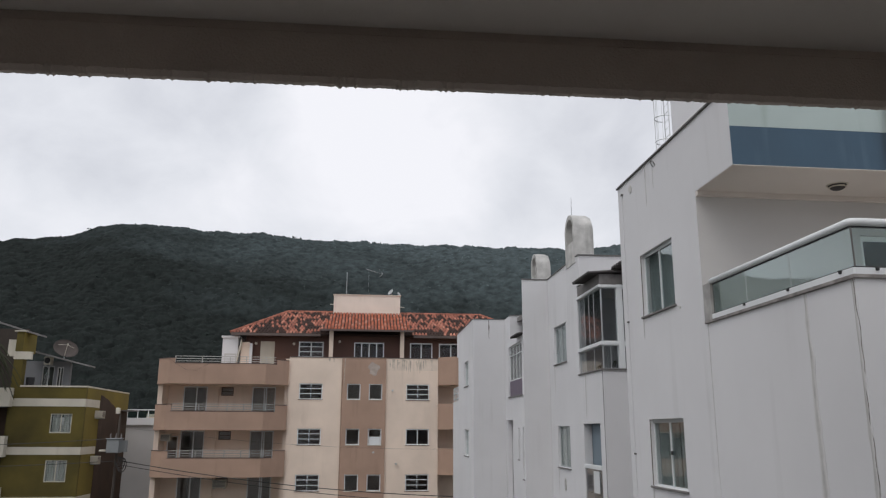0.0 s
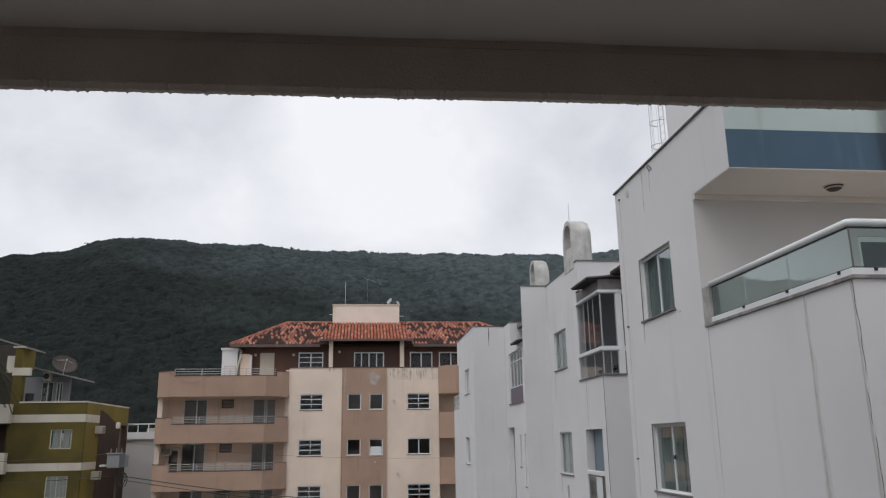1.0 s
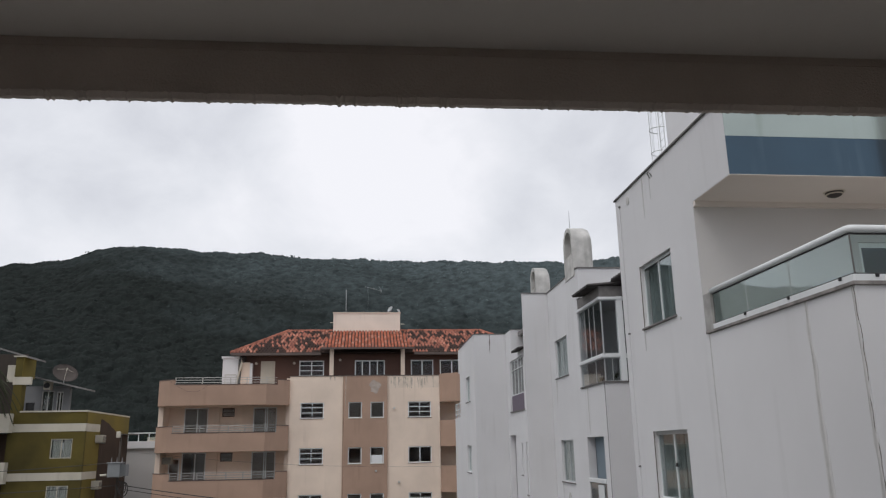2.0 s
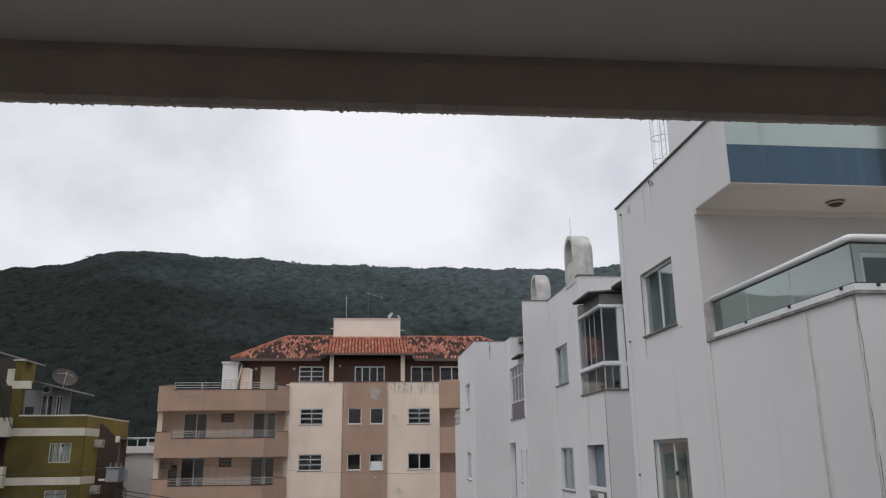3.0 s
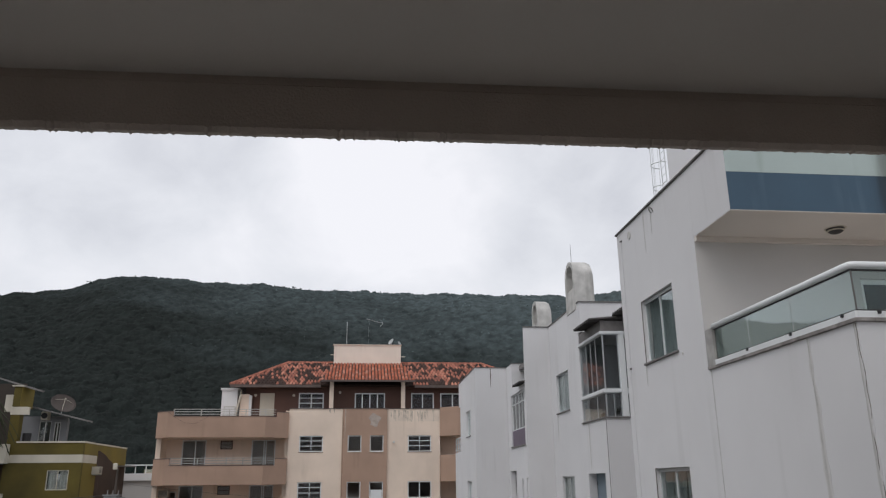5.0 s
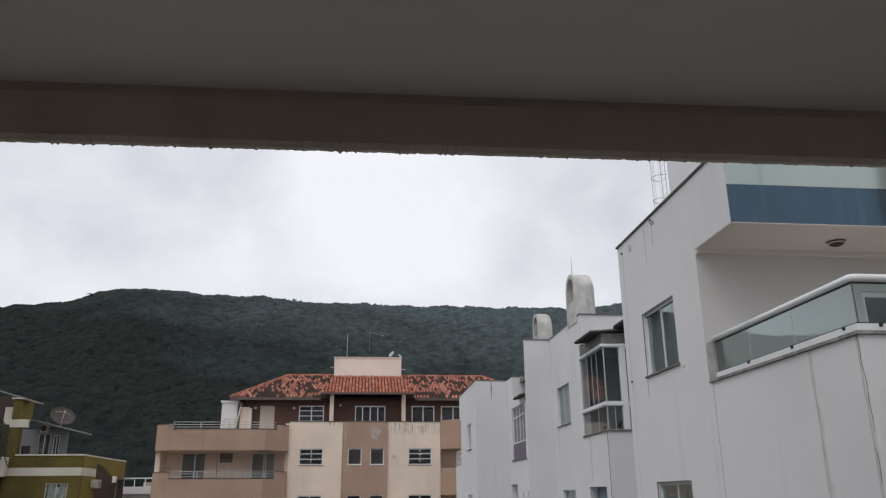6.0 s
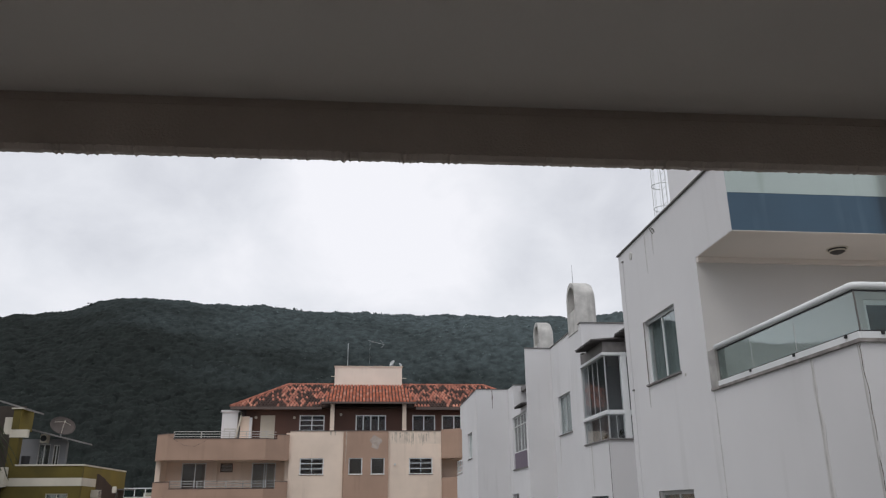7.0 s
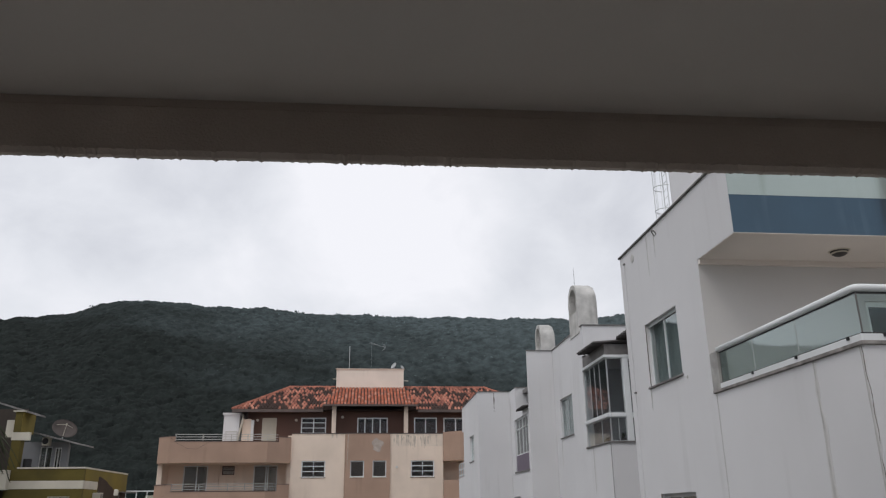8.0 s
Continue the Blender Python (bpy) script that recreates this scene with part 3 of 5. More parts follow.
# near part: windows, then the corner balcony
near_hi, near_lo = (11.27, 12.64, 1.94, 3.01), (11.27, 12.64, -0.83, 0.22)
b = bmesh.new()
f1.wall(b, 10.304, 13.63, GROUND, TOP, (near_hi, near_lo))
part("side_wall", b, WHITE, white)
part("balcony_wall", boxes((W1, W1 + 0.15, 6.92, 10.302, GROUND, 1.49), (W1 + 0.15, 13.0, 6.92, 7.07, GROUND, 1.49)), WHITE, white)
part("upper_wall", f1.wall(bmesh.new(), 9.13, 10.302, 3.45, TOP), WHITE, white)
part("fascia", boxes((W1 + 0.004, 13.0, 9.118, 9.13, 3.452, 3.992), (W1 + 0.2, 13.0, 9.13, 9.3, 3.452, 3.992)), BLUE, white, "blue painted fascia band")
part("fascia", boxes((W1 + 0.004, 13.0, 9.115, 9.13, 3.992, TOP), (W1 + 0.2, 13.0, 9.13, 9.3, 3.992, TOP)), AQUA, white, "pale aqua painted fascia band")
part("soffit", boxes((W1 + 0.004, 13.0, 9.118, 10.298, 3.44, 3.449), (W1 + 0.2, 13.0, 9.3, 10.298, 3.449, 3.6)), SOFFIT, white, "warm white balcony soffit")
part("cornice", boxes((W1 + 0.004, 13.0, 10.23, 10.296, 3.37, 3.438)), SOFFIT, white)
fl = Face("y", 10.298)
part("loggia_wall", fl.wall(bmesh.new(), W1 + 0.004, 13.0, GROUND, TOP - 0.3, ((7.28, 9.3, 0.88, 2.86),)), LOGGIA_SHADED, white)
part("balcony_floor", boxes((W1 + 0.15, 13.0, 7.07, 10.298, 0.7, 0.88), (9.6, 9.8, 7.07, 10.298, 0.88, 3.44)), SOFFIT, white)
part("end_wall", boxes((W1 + 0.2, 13.0, 13.43, 13.63, GROUND, TOP)), WHITE, white)
part("flashing", boxes((W1 - 0.03, W1 + 0.22, 9.10, 13.66, TOP, TOP + 0.035), bevel=0.008), CAP, white, "dark thin parapet flashing")
for span, opening, words in ((((0.04, 0.27), (0.30, 0.47), (0.52, 0.74), (0.78, 0.97)), near_hi, "sliding window with grey-green curtain"), (((0.05, 0.36), (0.42, 0.60), (0.66, 0.84), (0.88, 0.97)), near_lo, "sliding window with drawn curtain")):
    wd = window(white, f1, *opening, w=0.03, inset=0.065, depth=0.03, frame_mat=ALU, curtain=CURTAIN, label=words, curtain_span=span)
    u0, u1, v0, v1 = opening
    part("head", f1.box(bmesh.new(), u0, u1, v1 - 0.06, v1, 0.052, 0.064, 0.004), GREY_ALU, wd)
    if opening is near_lo:
        part("latch", f1.box(bmesh.new(), (u0 + u1) / 2 - 0.075, (u0 + u1) / 2 - 0.025, v0 + 0.50, v0 + 0.56, 0.045, 0.066, 0.004), RUBBER, wd)
    # thin dark line down the window's far edge
    part("dirt_line", f1.box(bmesh.new(), u1 - 0.004, u1 + 0.008, v0, v1, -0.002, 0.01), GRIME, wd)
window(white, fl, 7.28, 9.3, 0.88, 2.86, (0.5,), sill=False, pane=PANE_DEEP, w=0.075, label="glazed balcony door in white frame")
part("conduit", tube(bmesh.new(), [(W1 - 0.014, 13.38, z) for z in np.linspace(-6, 4.35, 12)], 0.006, 6), WHITE, white, "thin surface conduit")
for z in (4.35, 1.95, -0.35):
    part("clip", box(bmesh.new(), W1 - 0.03, W1 + 0.001, 13.355, 13.405, z - 0.015, z + 0.015, 0.004), CAP, white)
part("ring_bolt", tube(bmesh.new(), [(W1 - 0.02 - 0.03 * math.sin(a), 11.78 + 0.05 * math.cos(a), TOP - 0.13 + 0.05 * math.sin(a)) for a in np.linspace(0, 6.283, 13)], 0.009, 6), CAP, white, "rusty ring bolt")
part("roundel", rod(bmesh.new(), (W1 - 0.012, 12.95, 4.33), (W1 + 0.002, 12.95, 4.33), 0.075, 16), WHITE_OLD, white, "plastered-over round patch")
part("crack", tube(bmesh.new(), [(W1 + 0.001, 6.945 + 0.012 * math.sin(z * 5.3) + 0.009 * math.sin(z * 17), z) for z in np.linspace(-2, 1.478, 44)], 0.0055, 5), GRIME, white, "dark crack along the corner")

# balustrade: ledge, bottom rail, glass lights, round handrail
part("ledge", boxes((W1 - 0.03, W1 + 0.17, 6.89, 10.25, 1.485, 1.525), (W1 + 0.17, 13.0, 6.89, 7.09, 1.485, 1.525), bevel=0.006), LEDGE, white, "weathered grey ledge stone")
part("stub", boxes((W1 + 0.003, W1 + 0.15, 10.075, 10.294, 1.525, 2.05), bevel=0.008), STUB, white, "weathered wall stub at the railing")
part("bottom_rail", boxes((W1 + 0.0, W1 + 0.03, 6.93, 10.06, 1.528, 1.60), (W1 + 0.03, 13.0, 6.93, 6.96, 1.528, 1.60), bevel=0.005), ALU, white)
part("gasket", boxes((W1 + 0.028, W1 + 0.055, 6.95, 10.06, 1.600, 1.616), (W1 + 0.055, 13.0, 6.95, 6.98, 1.600, 1.616), (W1 + 0.028, W1 + 0.055, 6.95, 10.06, 2.014, 2.028), (W1 + 0.055, 13.0, 6.95, 6.975, 2.014, 2.028)), RUBBER, white)
cuts = [6.955, 8.11, 9.13, 10.06]
for a, c in zip(cuts, cuts[1:]):
    part("glass_light", boxes((W1 + 0.036, W1 + 0.046, a + 0.012, c - 0.012, 1.62, 2.01)), BALUSTRADE, white)
for a, c in ((W1 + 0.06, 5.062), (5.05, 6.3), (6.29, 7.6), (7.59, 9.0)):
    part("glass_light", boxes((a, c - 0.018, 6.962, 6.972, 1.62, 2.01)), BALUSTRADE, white)
for y in (7.13, 8.11, 9.13):
    part("bracket", box(bmesh.new(), W1 - 0.02, W1 + 0.028, y - 0.017, y + 0.017, 1.568, 1.606, 0.005), RUBBER, white)
part("bracket", box(bmesh.new(), 5.025, 5.06, 6.912, 6.955, 1.568, 1.606, 0.006), RUBBER, white)
for y in (6.955, 10.055):
    part("glass_edge", box(bmesh.new(), W1 + 0.033, W1 + 0.048, y - 0.004, y + 0.004, 1.60, 2.01), CAP, white)
part("handrail", tube(bmesh.new(), [(W1 + 0.04, 10.09, 2.068), (W1 + 0.04, 8.5, 2.068), (W1 + 0.04, 7.02, 2.068), (W1 + 0.05, 6.97, 2.068), (W1 + 0.1, 6.955, 2.068), (7, 6.955, 2.068), (13, 6.955, 2.068)], 0.042, 14), ALU, white, "white round handrail", smooth=True)

# second part: window, enclosed corner balcony, open balcony below
bay, bay_low = (17.5, 19.4, 1.46, 3.75), (17.84, 19.2, -2.2, 0.22)
mid_hi, mid_lo = (20.6, 21.95, 1.91, 2.98), (20.53, 21.8, -0.92, 0.18)
part("side_wall", f2.wall(bmesh.new(), 17.5, 22.57, GROUND, 3.75, (bay, bay_low, mid_hi, mid_lo)), WHITE, white)
part("upper_wall", f2.wall(bmesh.new(), 19.15, 22.57, 3.75, TOP), WHITE, white)
fs = Face("y", 17.5)
part("return_wall", fs.wall(bmesh.new(), W2 + 0.2, 9.0, GROUND, 3.75, ((W2 + 0.2, 7.2, 1.46, 3.75),)), WHITE, white)
part("parapet_wall", boxes((W2 + 0.2, 13.0, 19.15, 19.35, 3.75, TOP)), WHITE, white)
part("flashing", boxes((W2 - 0.02, 13.0, 19.12, 19.37, TOP, TOP + 0.03), (W2 - 0.02, W2 + 0.22, 20.33, 22.55, TOP, TOP + 0.03)), CAP, white)
part("bay_roof", boxes((W2 + 0.2, 9.0, 17.7, 19.15, 3.55, 3.72)), WHITE, white)
part("bay_floor", boxes((W2 + 0.2, 9.0, 17.7, 22.0, 1.2, 1.4)), SOFFIT, white)
part("bay_back", boxes((7.5, 7.6, 17.7, 19.5, 1.4, 3.55), (W2 + 0.2, 7.6, 19.5, 19.6, 1.4, 3.55)), INNER, white, "plain inner walls of the glazed balcony, greyed for its dimness")
window(white, f2, *mid_hi, w=0.032, inset=0.06, frame_mat=GREY_ALU, curtain=CURTAIN, label="narrow sliding window with curtain", curtain_span=(0.02, 0.98))
window(white, f2, *mid_lo, w=0.032, inset=0.06, frame_mat=GREY_ALU, curtain=CURTAIN_PALE, label="narrow sliding window with curtain", curtain_span=(0.02, 0.98))
window(white, f2, bay[0] + 0.02, bay[1], 2.1, 3.37, (0.3, 0.52, 0.72), pane=PANE_BAY, frame_mat=GREY_ALU, sill=False, w=0.014, inset=0.03, depth=0.016, label="folding glass balcony enclosure")
window(white, f2, bay[0] + 0.02, bay[1], 1.46, 2.0, (0.35,), pane=PANE_BAY, frame_mat=GREY_ALU, w=0.014, inset=0.03, depth=0.016, label="lower balcony glass")
window(white, fs, W2 + 0.05, 5.98, 2.1, 3.37, (), pane=PANE_BAY, frame_mat=GREY_ALU, sill=False, w=0.014, inset=0.03, depth=0.016, label="folding glass balcony enclosure")
window(white, fs, W2 + 0.05, 5.98, 1.46, 2.0, (0.5,), pane=PANE_BAY, frame_mat=GREY_ALU, w=0.014, inset=0.03, depth=0.016, label="lower balcony glass")
window(white, fs, 6.12, 7.2, 2.1, 3.37, (0.5,), pane=PANE_BAY, frame_mat=GREY_ALU, sill=False, w=0.012, inset=0.03, label="glass balcony enclosure")
window(white, fs, 6.12, 7.2, 1.46, 2.0, (0.5,), pane=PANE_BAY, frame_mat=GREY_ALU, w=0.012, inset=0.05, label="lower balcony glass")
part("bay_post", box(bmesh.new(), 5.98, 6.12, 17.47, 17.62, 1.46, 3.45, 0.01), ALU, white, "white enclosure post")
part("bay_rail", boxes((W2 - 0.03, W2 + 0.05, 17.47, 19.42, 2.0, 2.09), (W2 + 0.05, 5.98, 17.47, 17.55, 2.0, 2.09), bevel=0.015), ALU, white, "white balcony rail")
part("bay_rail", boxes((6.121, 7.2, 17.48, 17.56, 2.002, 2.095)), ALU, white)
part("bay_header", boxes((W2 - 0.03, W2 + 0.05, 17.46, 19.42, 3.37, 3.44), (W2 + 0.05, 7.2, 17.46, 17.54, 3.37, 3.44), bevel=0.01), ALU, white)
part("stone_edge", boxes((W2 - 0.03, W2 + 0.2, 17.47, 19.42, 1.42, 1.46), (W2 + 0.2, 7.2, 17.47, 17.7, 1.42, 1.46)), STONE, white)
part("corner_crack", tube(bmesh.new(), [(W2 - 0.001, 17.502, z) for z in (-2, 0, 1.42)], 0.006, 5), CAP, white)
for px, py, ph in ((6.0, 17.95, 0.26), (6.55, 17.9, 0.34), (5.86, 18.75, 0.22)):
    pot = thing("plant_pot", (px, py, 1.4), "dark potted plant on the glazed balcony floor", "plant pot", "balcony pots")
    part("pot", rod(bmesh.new(), (px, py, 1.4), (px, py, 1.4 + ph * 0.6), 0.07, 12, 0.10), CAP, pot)
    lv = bmesh.new()
    for k in range(14):
        an, up = k * 2.4, ph * (0.7 + 0.5 * (k % 3) / 2)
        tip = Vector((px + 0.11 * math.cos(an), py + 0.11 * math.sin(an), 1.4 + up))
        root, w = Vector((px, py, 1.4 + ph * 0.55)), Vector((-math.sin(an), math.cos(an), 0)) * 0.022
        lv.faces.new([lv.verts.new(v) for v in (root, root.lerp(tip, 0.6) + w, tip, root.lerp(tip, 0.6) - w)])
    part("leaves", lv, PALM, pot)
# the open balcony under the bay
part("balcony_back", boxes((5.77, 5.9, 17.72, 20.2, -2.2, 1.15)), TEAL_ROOM, white, "dark slate-blue balcony back")
part("balcony_rail", f2.box(bmesh.new(), bay_low[0] - 0.0, bay_low[1], -0.84, -0.74, -0.03, 0.05, 0.015), ALU, white, "white balcony rail")
part("balcony_glass", f2.box(bmesh.new(), bay_low[0], bay_low[1], -1.9, -0.84, 0.02, 0.03), PANE_DARK, white)
part("notice", f2.box(bmesh.new(), 18.1, 18.55, -1.38, -0.88, 0.006, 0.014), ALU, white, "white sheet hung on the glass")
part("oval_plaque", tube(bmesh.new(), [(W2 - 0.012, 21.1 + 0.07 * math.cos(a), -1.35 + 0.16 * math.sin(a)) for a in np.linspace(0, 6.283, 17)], 0.012, 6), WHITE_OLD, white)


def awning(name, x0, x1, y0, y1, z_low, z_high, parent):
    """A corrugated sheet; its waves run down the slope, towards the low outer edge."""
    bm = bmesh.new()
    n = int((y1 - y0) / 0.022)
    grid = []
    for k in (0.0, 0.012):
        for i in range(n + 1):
            y = y0 + (y1 - y0) * i / n
            wv = 0.036 * math.sin((y - y0) / 0.17 * 2 * math.pi)
            grid.append([bm.verts.new((x, y, z_low + (z_high - z_low) * (x - x0) / (x1 - x0) + wv + k)) for x in (x0, x1)])
    for s in (0, n + 1):
        for a, b2 in zip(grid[s:s + n], grid[s + 1:s + n + 1]):
            bm.faces.new((a[0], b2[0], b2[1], a[1]))
    for a, b2 in ((grid[i], grid[i + n + 1]) for i in (0, n)):
        bm.faces.new((a[0], a[1], b2[1], b2[0]))
    return part(name, bm, SHEET, parent, "dark corrugated awning sheet")


awning("awning", 5.28, 6.9, 17.42, 18.85, 3.70, 3.84, white)
awning("awning", 5.88, 7.6, 16.7, 17.5, 3.84, 3.95, white)
# weathered board; its dark stone colour also carries the awning's shade
part("awning_wall", boxes((W2 + 0.012, 7.4, 17.5, 19.38, 3.442, 3.70)), STONE, white, "weathered board under the awning, darkened for its shade")


def arch_vent(x0, x1, y0, y1, z0, z1):
    """A vaulted roof vent: a half-round hood, open on the street side."""
    bm = bmesh.new()
    r, cy = (y1 - y0) / 2, (y0 + y1) / 2
    zc = z1 - r

    def outline(rr, low):
        return [(cy - rr, low)] + [(cy - rr * math.cos(a), zc + rr * math.sin(a)) for a in np.linspace(0, math.pi, 19)] + [(cy + rr, low)]

    outer, inner = outline(r, z0), outline(r - 0.12, zc - 0.35)
    rings = []
    for x, prof in ((x0 + 0.35, inner), (x0, inner), (x0, outer), (x1 - 0.14, outer), (x1 - 0.04, [(cy + (p[0] - cy) * 0.96, z0 + (p[1] - z0) * 0.97) for p in outer]), (x1, [(cy + (p[0] - cy) * 0.86, z0 + (p[1] - z0) * 0.9) for p in outer])):
        rings.append([bm.verts.new((x, py, pz)) for py, pz in prof])
    for a, b2 in zip(rings, rings[1:]):
        for k in range(len(a)):
            bm.faces.new((a[k], a[(k + 1) % len(a)], b2[(k + 1) % len(a)], b2[k]))
    bm.faces.new(rings[0])
    bm.faces.new(rings[-1])
    return bm


for at in ((W2 - 0.02, 6.10, 19.42, 20.32, 4.40, 5.81), (5.80, 6.30, 25.0, 25.85, 4.40, 6.0)):
    part("roof_vent", arch_vent(*at), WHITE_OLD, white, "weathered white vaulted roof vent")
part("lightning_rod", rod(bmesh.new(), (5.64, 19.9, 5.75), (5.64, 19.9, 6.35), 0.012, 6, 0.005), METAL, white)

# fin wall, third part and the far end
part("fin_wall", boxes((4.78, 13.0, 22.572, 22.66, GROUND, TOP)), WHITE, white)
part("flashing", boxes((4.765, W2, 22.55, 22.67, TOP, TOP + 0.03)), CAP, white)
encl, dr, sl1, sl2 = (27.75, 30.3, 1.36, 3.3), (29.6, 30.8, -3, 0.47), (28.4, 28.62, -0.95, 0.17), (27.6, 27.8, -1.6, 0.2)
part("side_wall", f3.wall(bmesh.new(), 27.0, 31.09, GROUND, 3.6, (encl, dr, sl1, sl2)), WHITE, white)
part("upper_wall", f3.wall(bmesh.new(), 29.9, 31.09, 3.6, TOP), WHITE, white)
part("parapet_wall", boxes((W3 + 0.2, 13, 29.9, 30.1, 3.6, TOP)), WHITE, white)
part("flashing", boxes((W3 - 0.02, 13, 29.87, 30.12, TOP, TOP + 0.03)), CAP, white)
window(white, f3, 27.75, 30.3, 1.95, 3.3, (0.27, 0.5, 0.75), (0.72,), pane=PANE_DARK, sill=False, w=0.042, label="white framed balcony enclosure")
part("plum_panel", f3.box(bmesh.new(), 27.75, 30.3, 1.36, 1.95, 0.05, 0.1), PURPLE, white, "plum lower enclosure panel")
part("sill", f3.box(bmesh.new(), 27.7, 30.35, 1.31, 1.36, -0.04, 0.2), STONE, white)
awning("awning", 5.55, 6.5, 27.3, 28.6, 3.48, 3.62, white)
window(white, f3, *sl1, (), pane=PANE_DARK, w=0.05, label="narrow slit window")
window(white, f3, *sl2, (), (0.35,), pane=PANE_DARK, w=0.04, label="narrow slit window")
part("balcony_back", boxes((W3 + 0.22, W3 + 0.3, 28.9, 31.1, -3.2, 0.7)), WHITE, white)
far_hi, far_lo = (32.6, 33.9, 1.94, 2.99), (32.6, 33.9, -0.96, 0.13)
part("side_wall", f4.wall(bmesh.new(), 31.3, 36.0, GROUND, TOP, (far_hi, far_lo)), WHITE, white)
part("front_wall", Face("y", 31.1).wall(bmesh.new(), W4, 13.0, GROUND, TOP), WHITE, white)
part("balcony_wall", boxes((W4, W4 + 0.15, 36.0, 38.1, GROUND, 1.42), (W4 + 0.15, 13.0, 37.95, 38.1, GROUND, 1.42)), WHITE, white)
part("upper_wall", f4.wall(bmesh.new(), 36.0, 36.5, 3.45, TOP), WHITE, white)
part("flashing", boxes((W4 - 0.02, W4 + 0.22, 31.08, 36.5, TOP, TOP + 0.03), (W4 + 0.22, 13.0, 31.08, 31.32, TOP, TOP + 0.03)), CAP, white)
window(white, f4, *far_hi, curtain=CURTAIN_PALE, label="small sliding window")
window(white, f4, *far_lo, curtain=CURTAIN_PALE, label="small sliding window")
for z in (1.55, 1.8, 2.08):
    part("rail_bar", boxes((W4 + 0.02, W4 + 0.06, 36.0, 38.08, z - 0.02, z + 0.02)), ALU, white)
for y in (36.6, 37.3, 38.05):
    part("rail_post", boxes((W4 + 0.02, W4 + 0.06, y - 0.02, y + 0.02, 1.42, 2.08)), ALU, white)
part("body", boxes((7.9, 13.0, 13.63, 17.5, GROUND, TOP - 0.1), (9.0, 13.0, 17.7, 38.0, GROUND, 1.2)), WHITE, white)
for x0, y0, y1 in ((W1 + 0.2, 9.3, 13.43), (W2 + 0.2, 19.35, 22.57), (5.7, 22.66, 26.4), (6.1, 26.4, 31.1), (W4 + 0.2, 31.3, 36.5)):
    part("roof", boxes((x0, 13.0, y0, y1, TOP - 0.25, TOP - 0.08)), STONE, white)
part("east_wall", boxes((13.0, 13.2, 6.92, 38.1, GROUND, TOP + 0.3)), WHITE, white)
part("north_wall", boxes((W4 + 0.2, 13.0, 36.3, 36.5, GROUND, TOP)), WHITE, white)

lamp = thing("ceiling_lamp", (6.65, 9.75, 3.45), "dark dome lamp with a pale ring under the soffit", "lamp")
bm = bmesh.new()
bmesh.ops.create_uvsphere(bm, u_segments=20, v_segments=10, radius=0.12)
for v in list(bm.verts):
    if v.co.z > 0.005:
        bm.verts.remove(v)
bm.transform(Matrix.Translation((6.65, 9.75, 3.435)) @ Matrix.Diagonal((1, 1, 0.65, 1)))
part("dome", bm, SHEET, lamp, smooth=True)
for r, z in ((0.135, 3.44), (0.105, 3.405)):
    part("ring", tube(bmesh.new(), [(6.65 + r * math.cos(a), 9.75 + r * math.sin(a), z) for a in np.linspace(0, 6.283, 25)], 0.012, 6), OFFWHITE, lamp)


def drip(parent, face, u, top, length, wide, seed, mat, name="rain_stain", spread=False):
    """A run of dried rain down a wall: a skin-thin, ragged strip."""
    bm = bmesh.new()
    lift = 0.003 * (seed * 0.377 % 1)          # no two runs share a plane
    n = max(6, int(length / 0.06))
    rows_ = []
    for i in range(n + 1):
        k = i / n
        w = wide * (0.3 + 0.7 * k if spread else 1 - 0.75 * k ** 1.5) * (0.7 + 0.5 * noise.noise(Vector((seed * 3.1, k * length * 5, 0.0))))
        off = 0.22 * wide * noise.noise(Vector((seed * 7.7, k * length * 2, 4.0)))
        rows_.append([bm.verts.new(face.p(u + off + s * max(0.004, w) / 2, top - k * length, d)) for d in (-0.0025 - lift, 0.002) for s in (-1, 1)])
    for a, b in zip(rows_, rows_[1:]):
        for i, j in ((0, 1), (1, 3), (3, 2), (2, 0)):
            bm.faces.new((a[i], b[i], b[j], a[j]))
    return part(name, bm, mat, parent)


def soft_drip(parent, face, u, top, length, wide, seed, spread=False):
    """A run of dried rain whose edges fade in three steps."""
    for mat, k, lift in ((STAIN_PALE, 1.6, 0.0), (STAIN_MID, 1.0, 0.0015), (STAIN, 0.5, 0.003)):
        drip(parent, Face(face.axis, face.at - face.sign * lift, face.sign), u, top, length * (0.8 + 0.2 * k / 1.6), wide * k, seed, mat, spread=spread)


for u, top_z, ln, wd in ((12.2, 4.52, 0.75, 0.05), (11.86, 4.5, 0.5, 0.03), (12.62, -0.87, 1.2, 0.05), (12.64, 1.9, 0.35, 0.05), (10.2, 1.47, 2.3, 0.018)):
    soft_drip(white, f1, u, top_z, ln, wd, u)
for u, wd in ((7.80, 0.15), (6.975, 0.07)):
    soft_drip(white, f1, u, 1.48, 3.4, wd, u, spread=True)
for u, top_z, ln, wd in ((21.95, 1.87, 0.8, 0.08), (21.8, -0.96, 0.7, 0.07), (18.9, 1.4, 1.1, 0.1)):
    soft_drip(white, f2, u, top_z, ln, wd, u)
part("wall_plug", rod(bmesh.new(), (W1 - 0.012, 11.1, 1.86), (W1 + 0.002, 11.1, 1.86), 0.022, 8), WHITE_OLD, white)
for u, top_z, ln, wd in ((8.4, 1.47, 1.6, 0.04), (6.4, 1.47, 1.2, 0.03)):
    drip(white, Face("y", 6.92), u, top_z, ln, wd, u, STAIN)
drip(white, Face("y", 31.1), 5.15, 4.5, 0.75, 0.06, 5.15, GRIME)
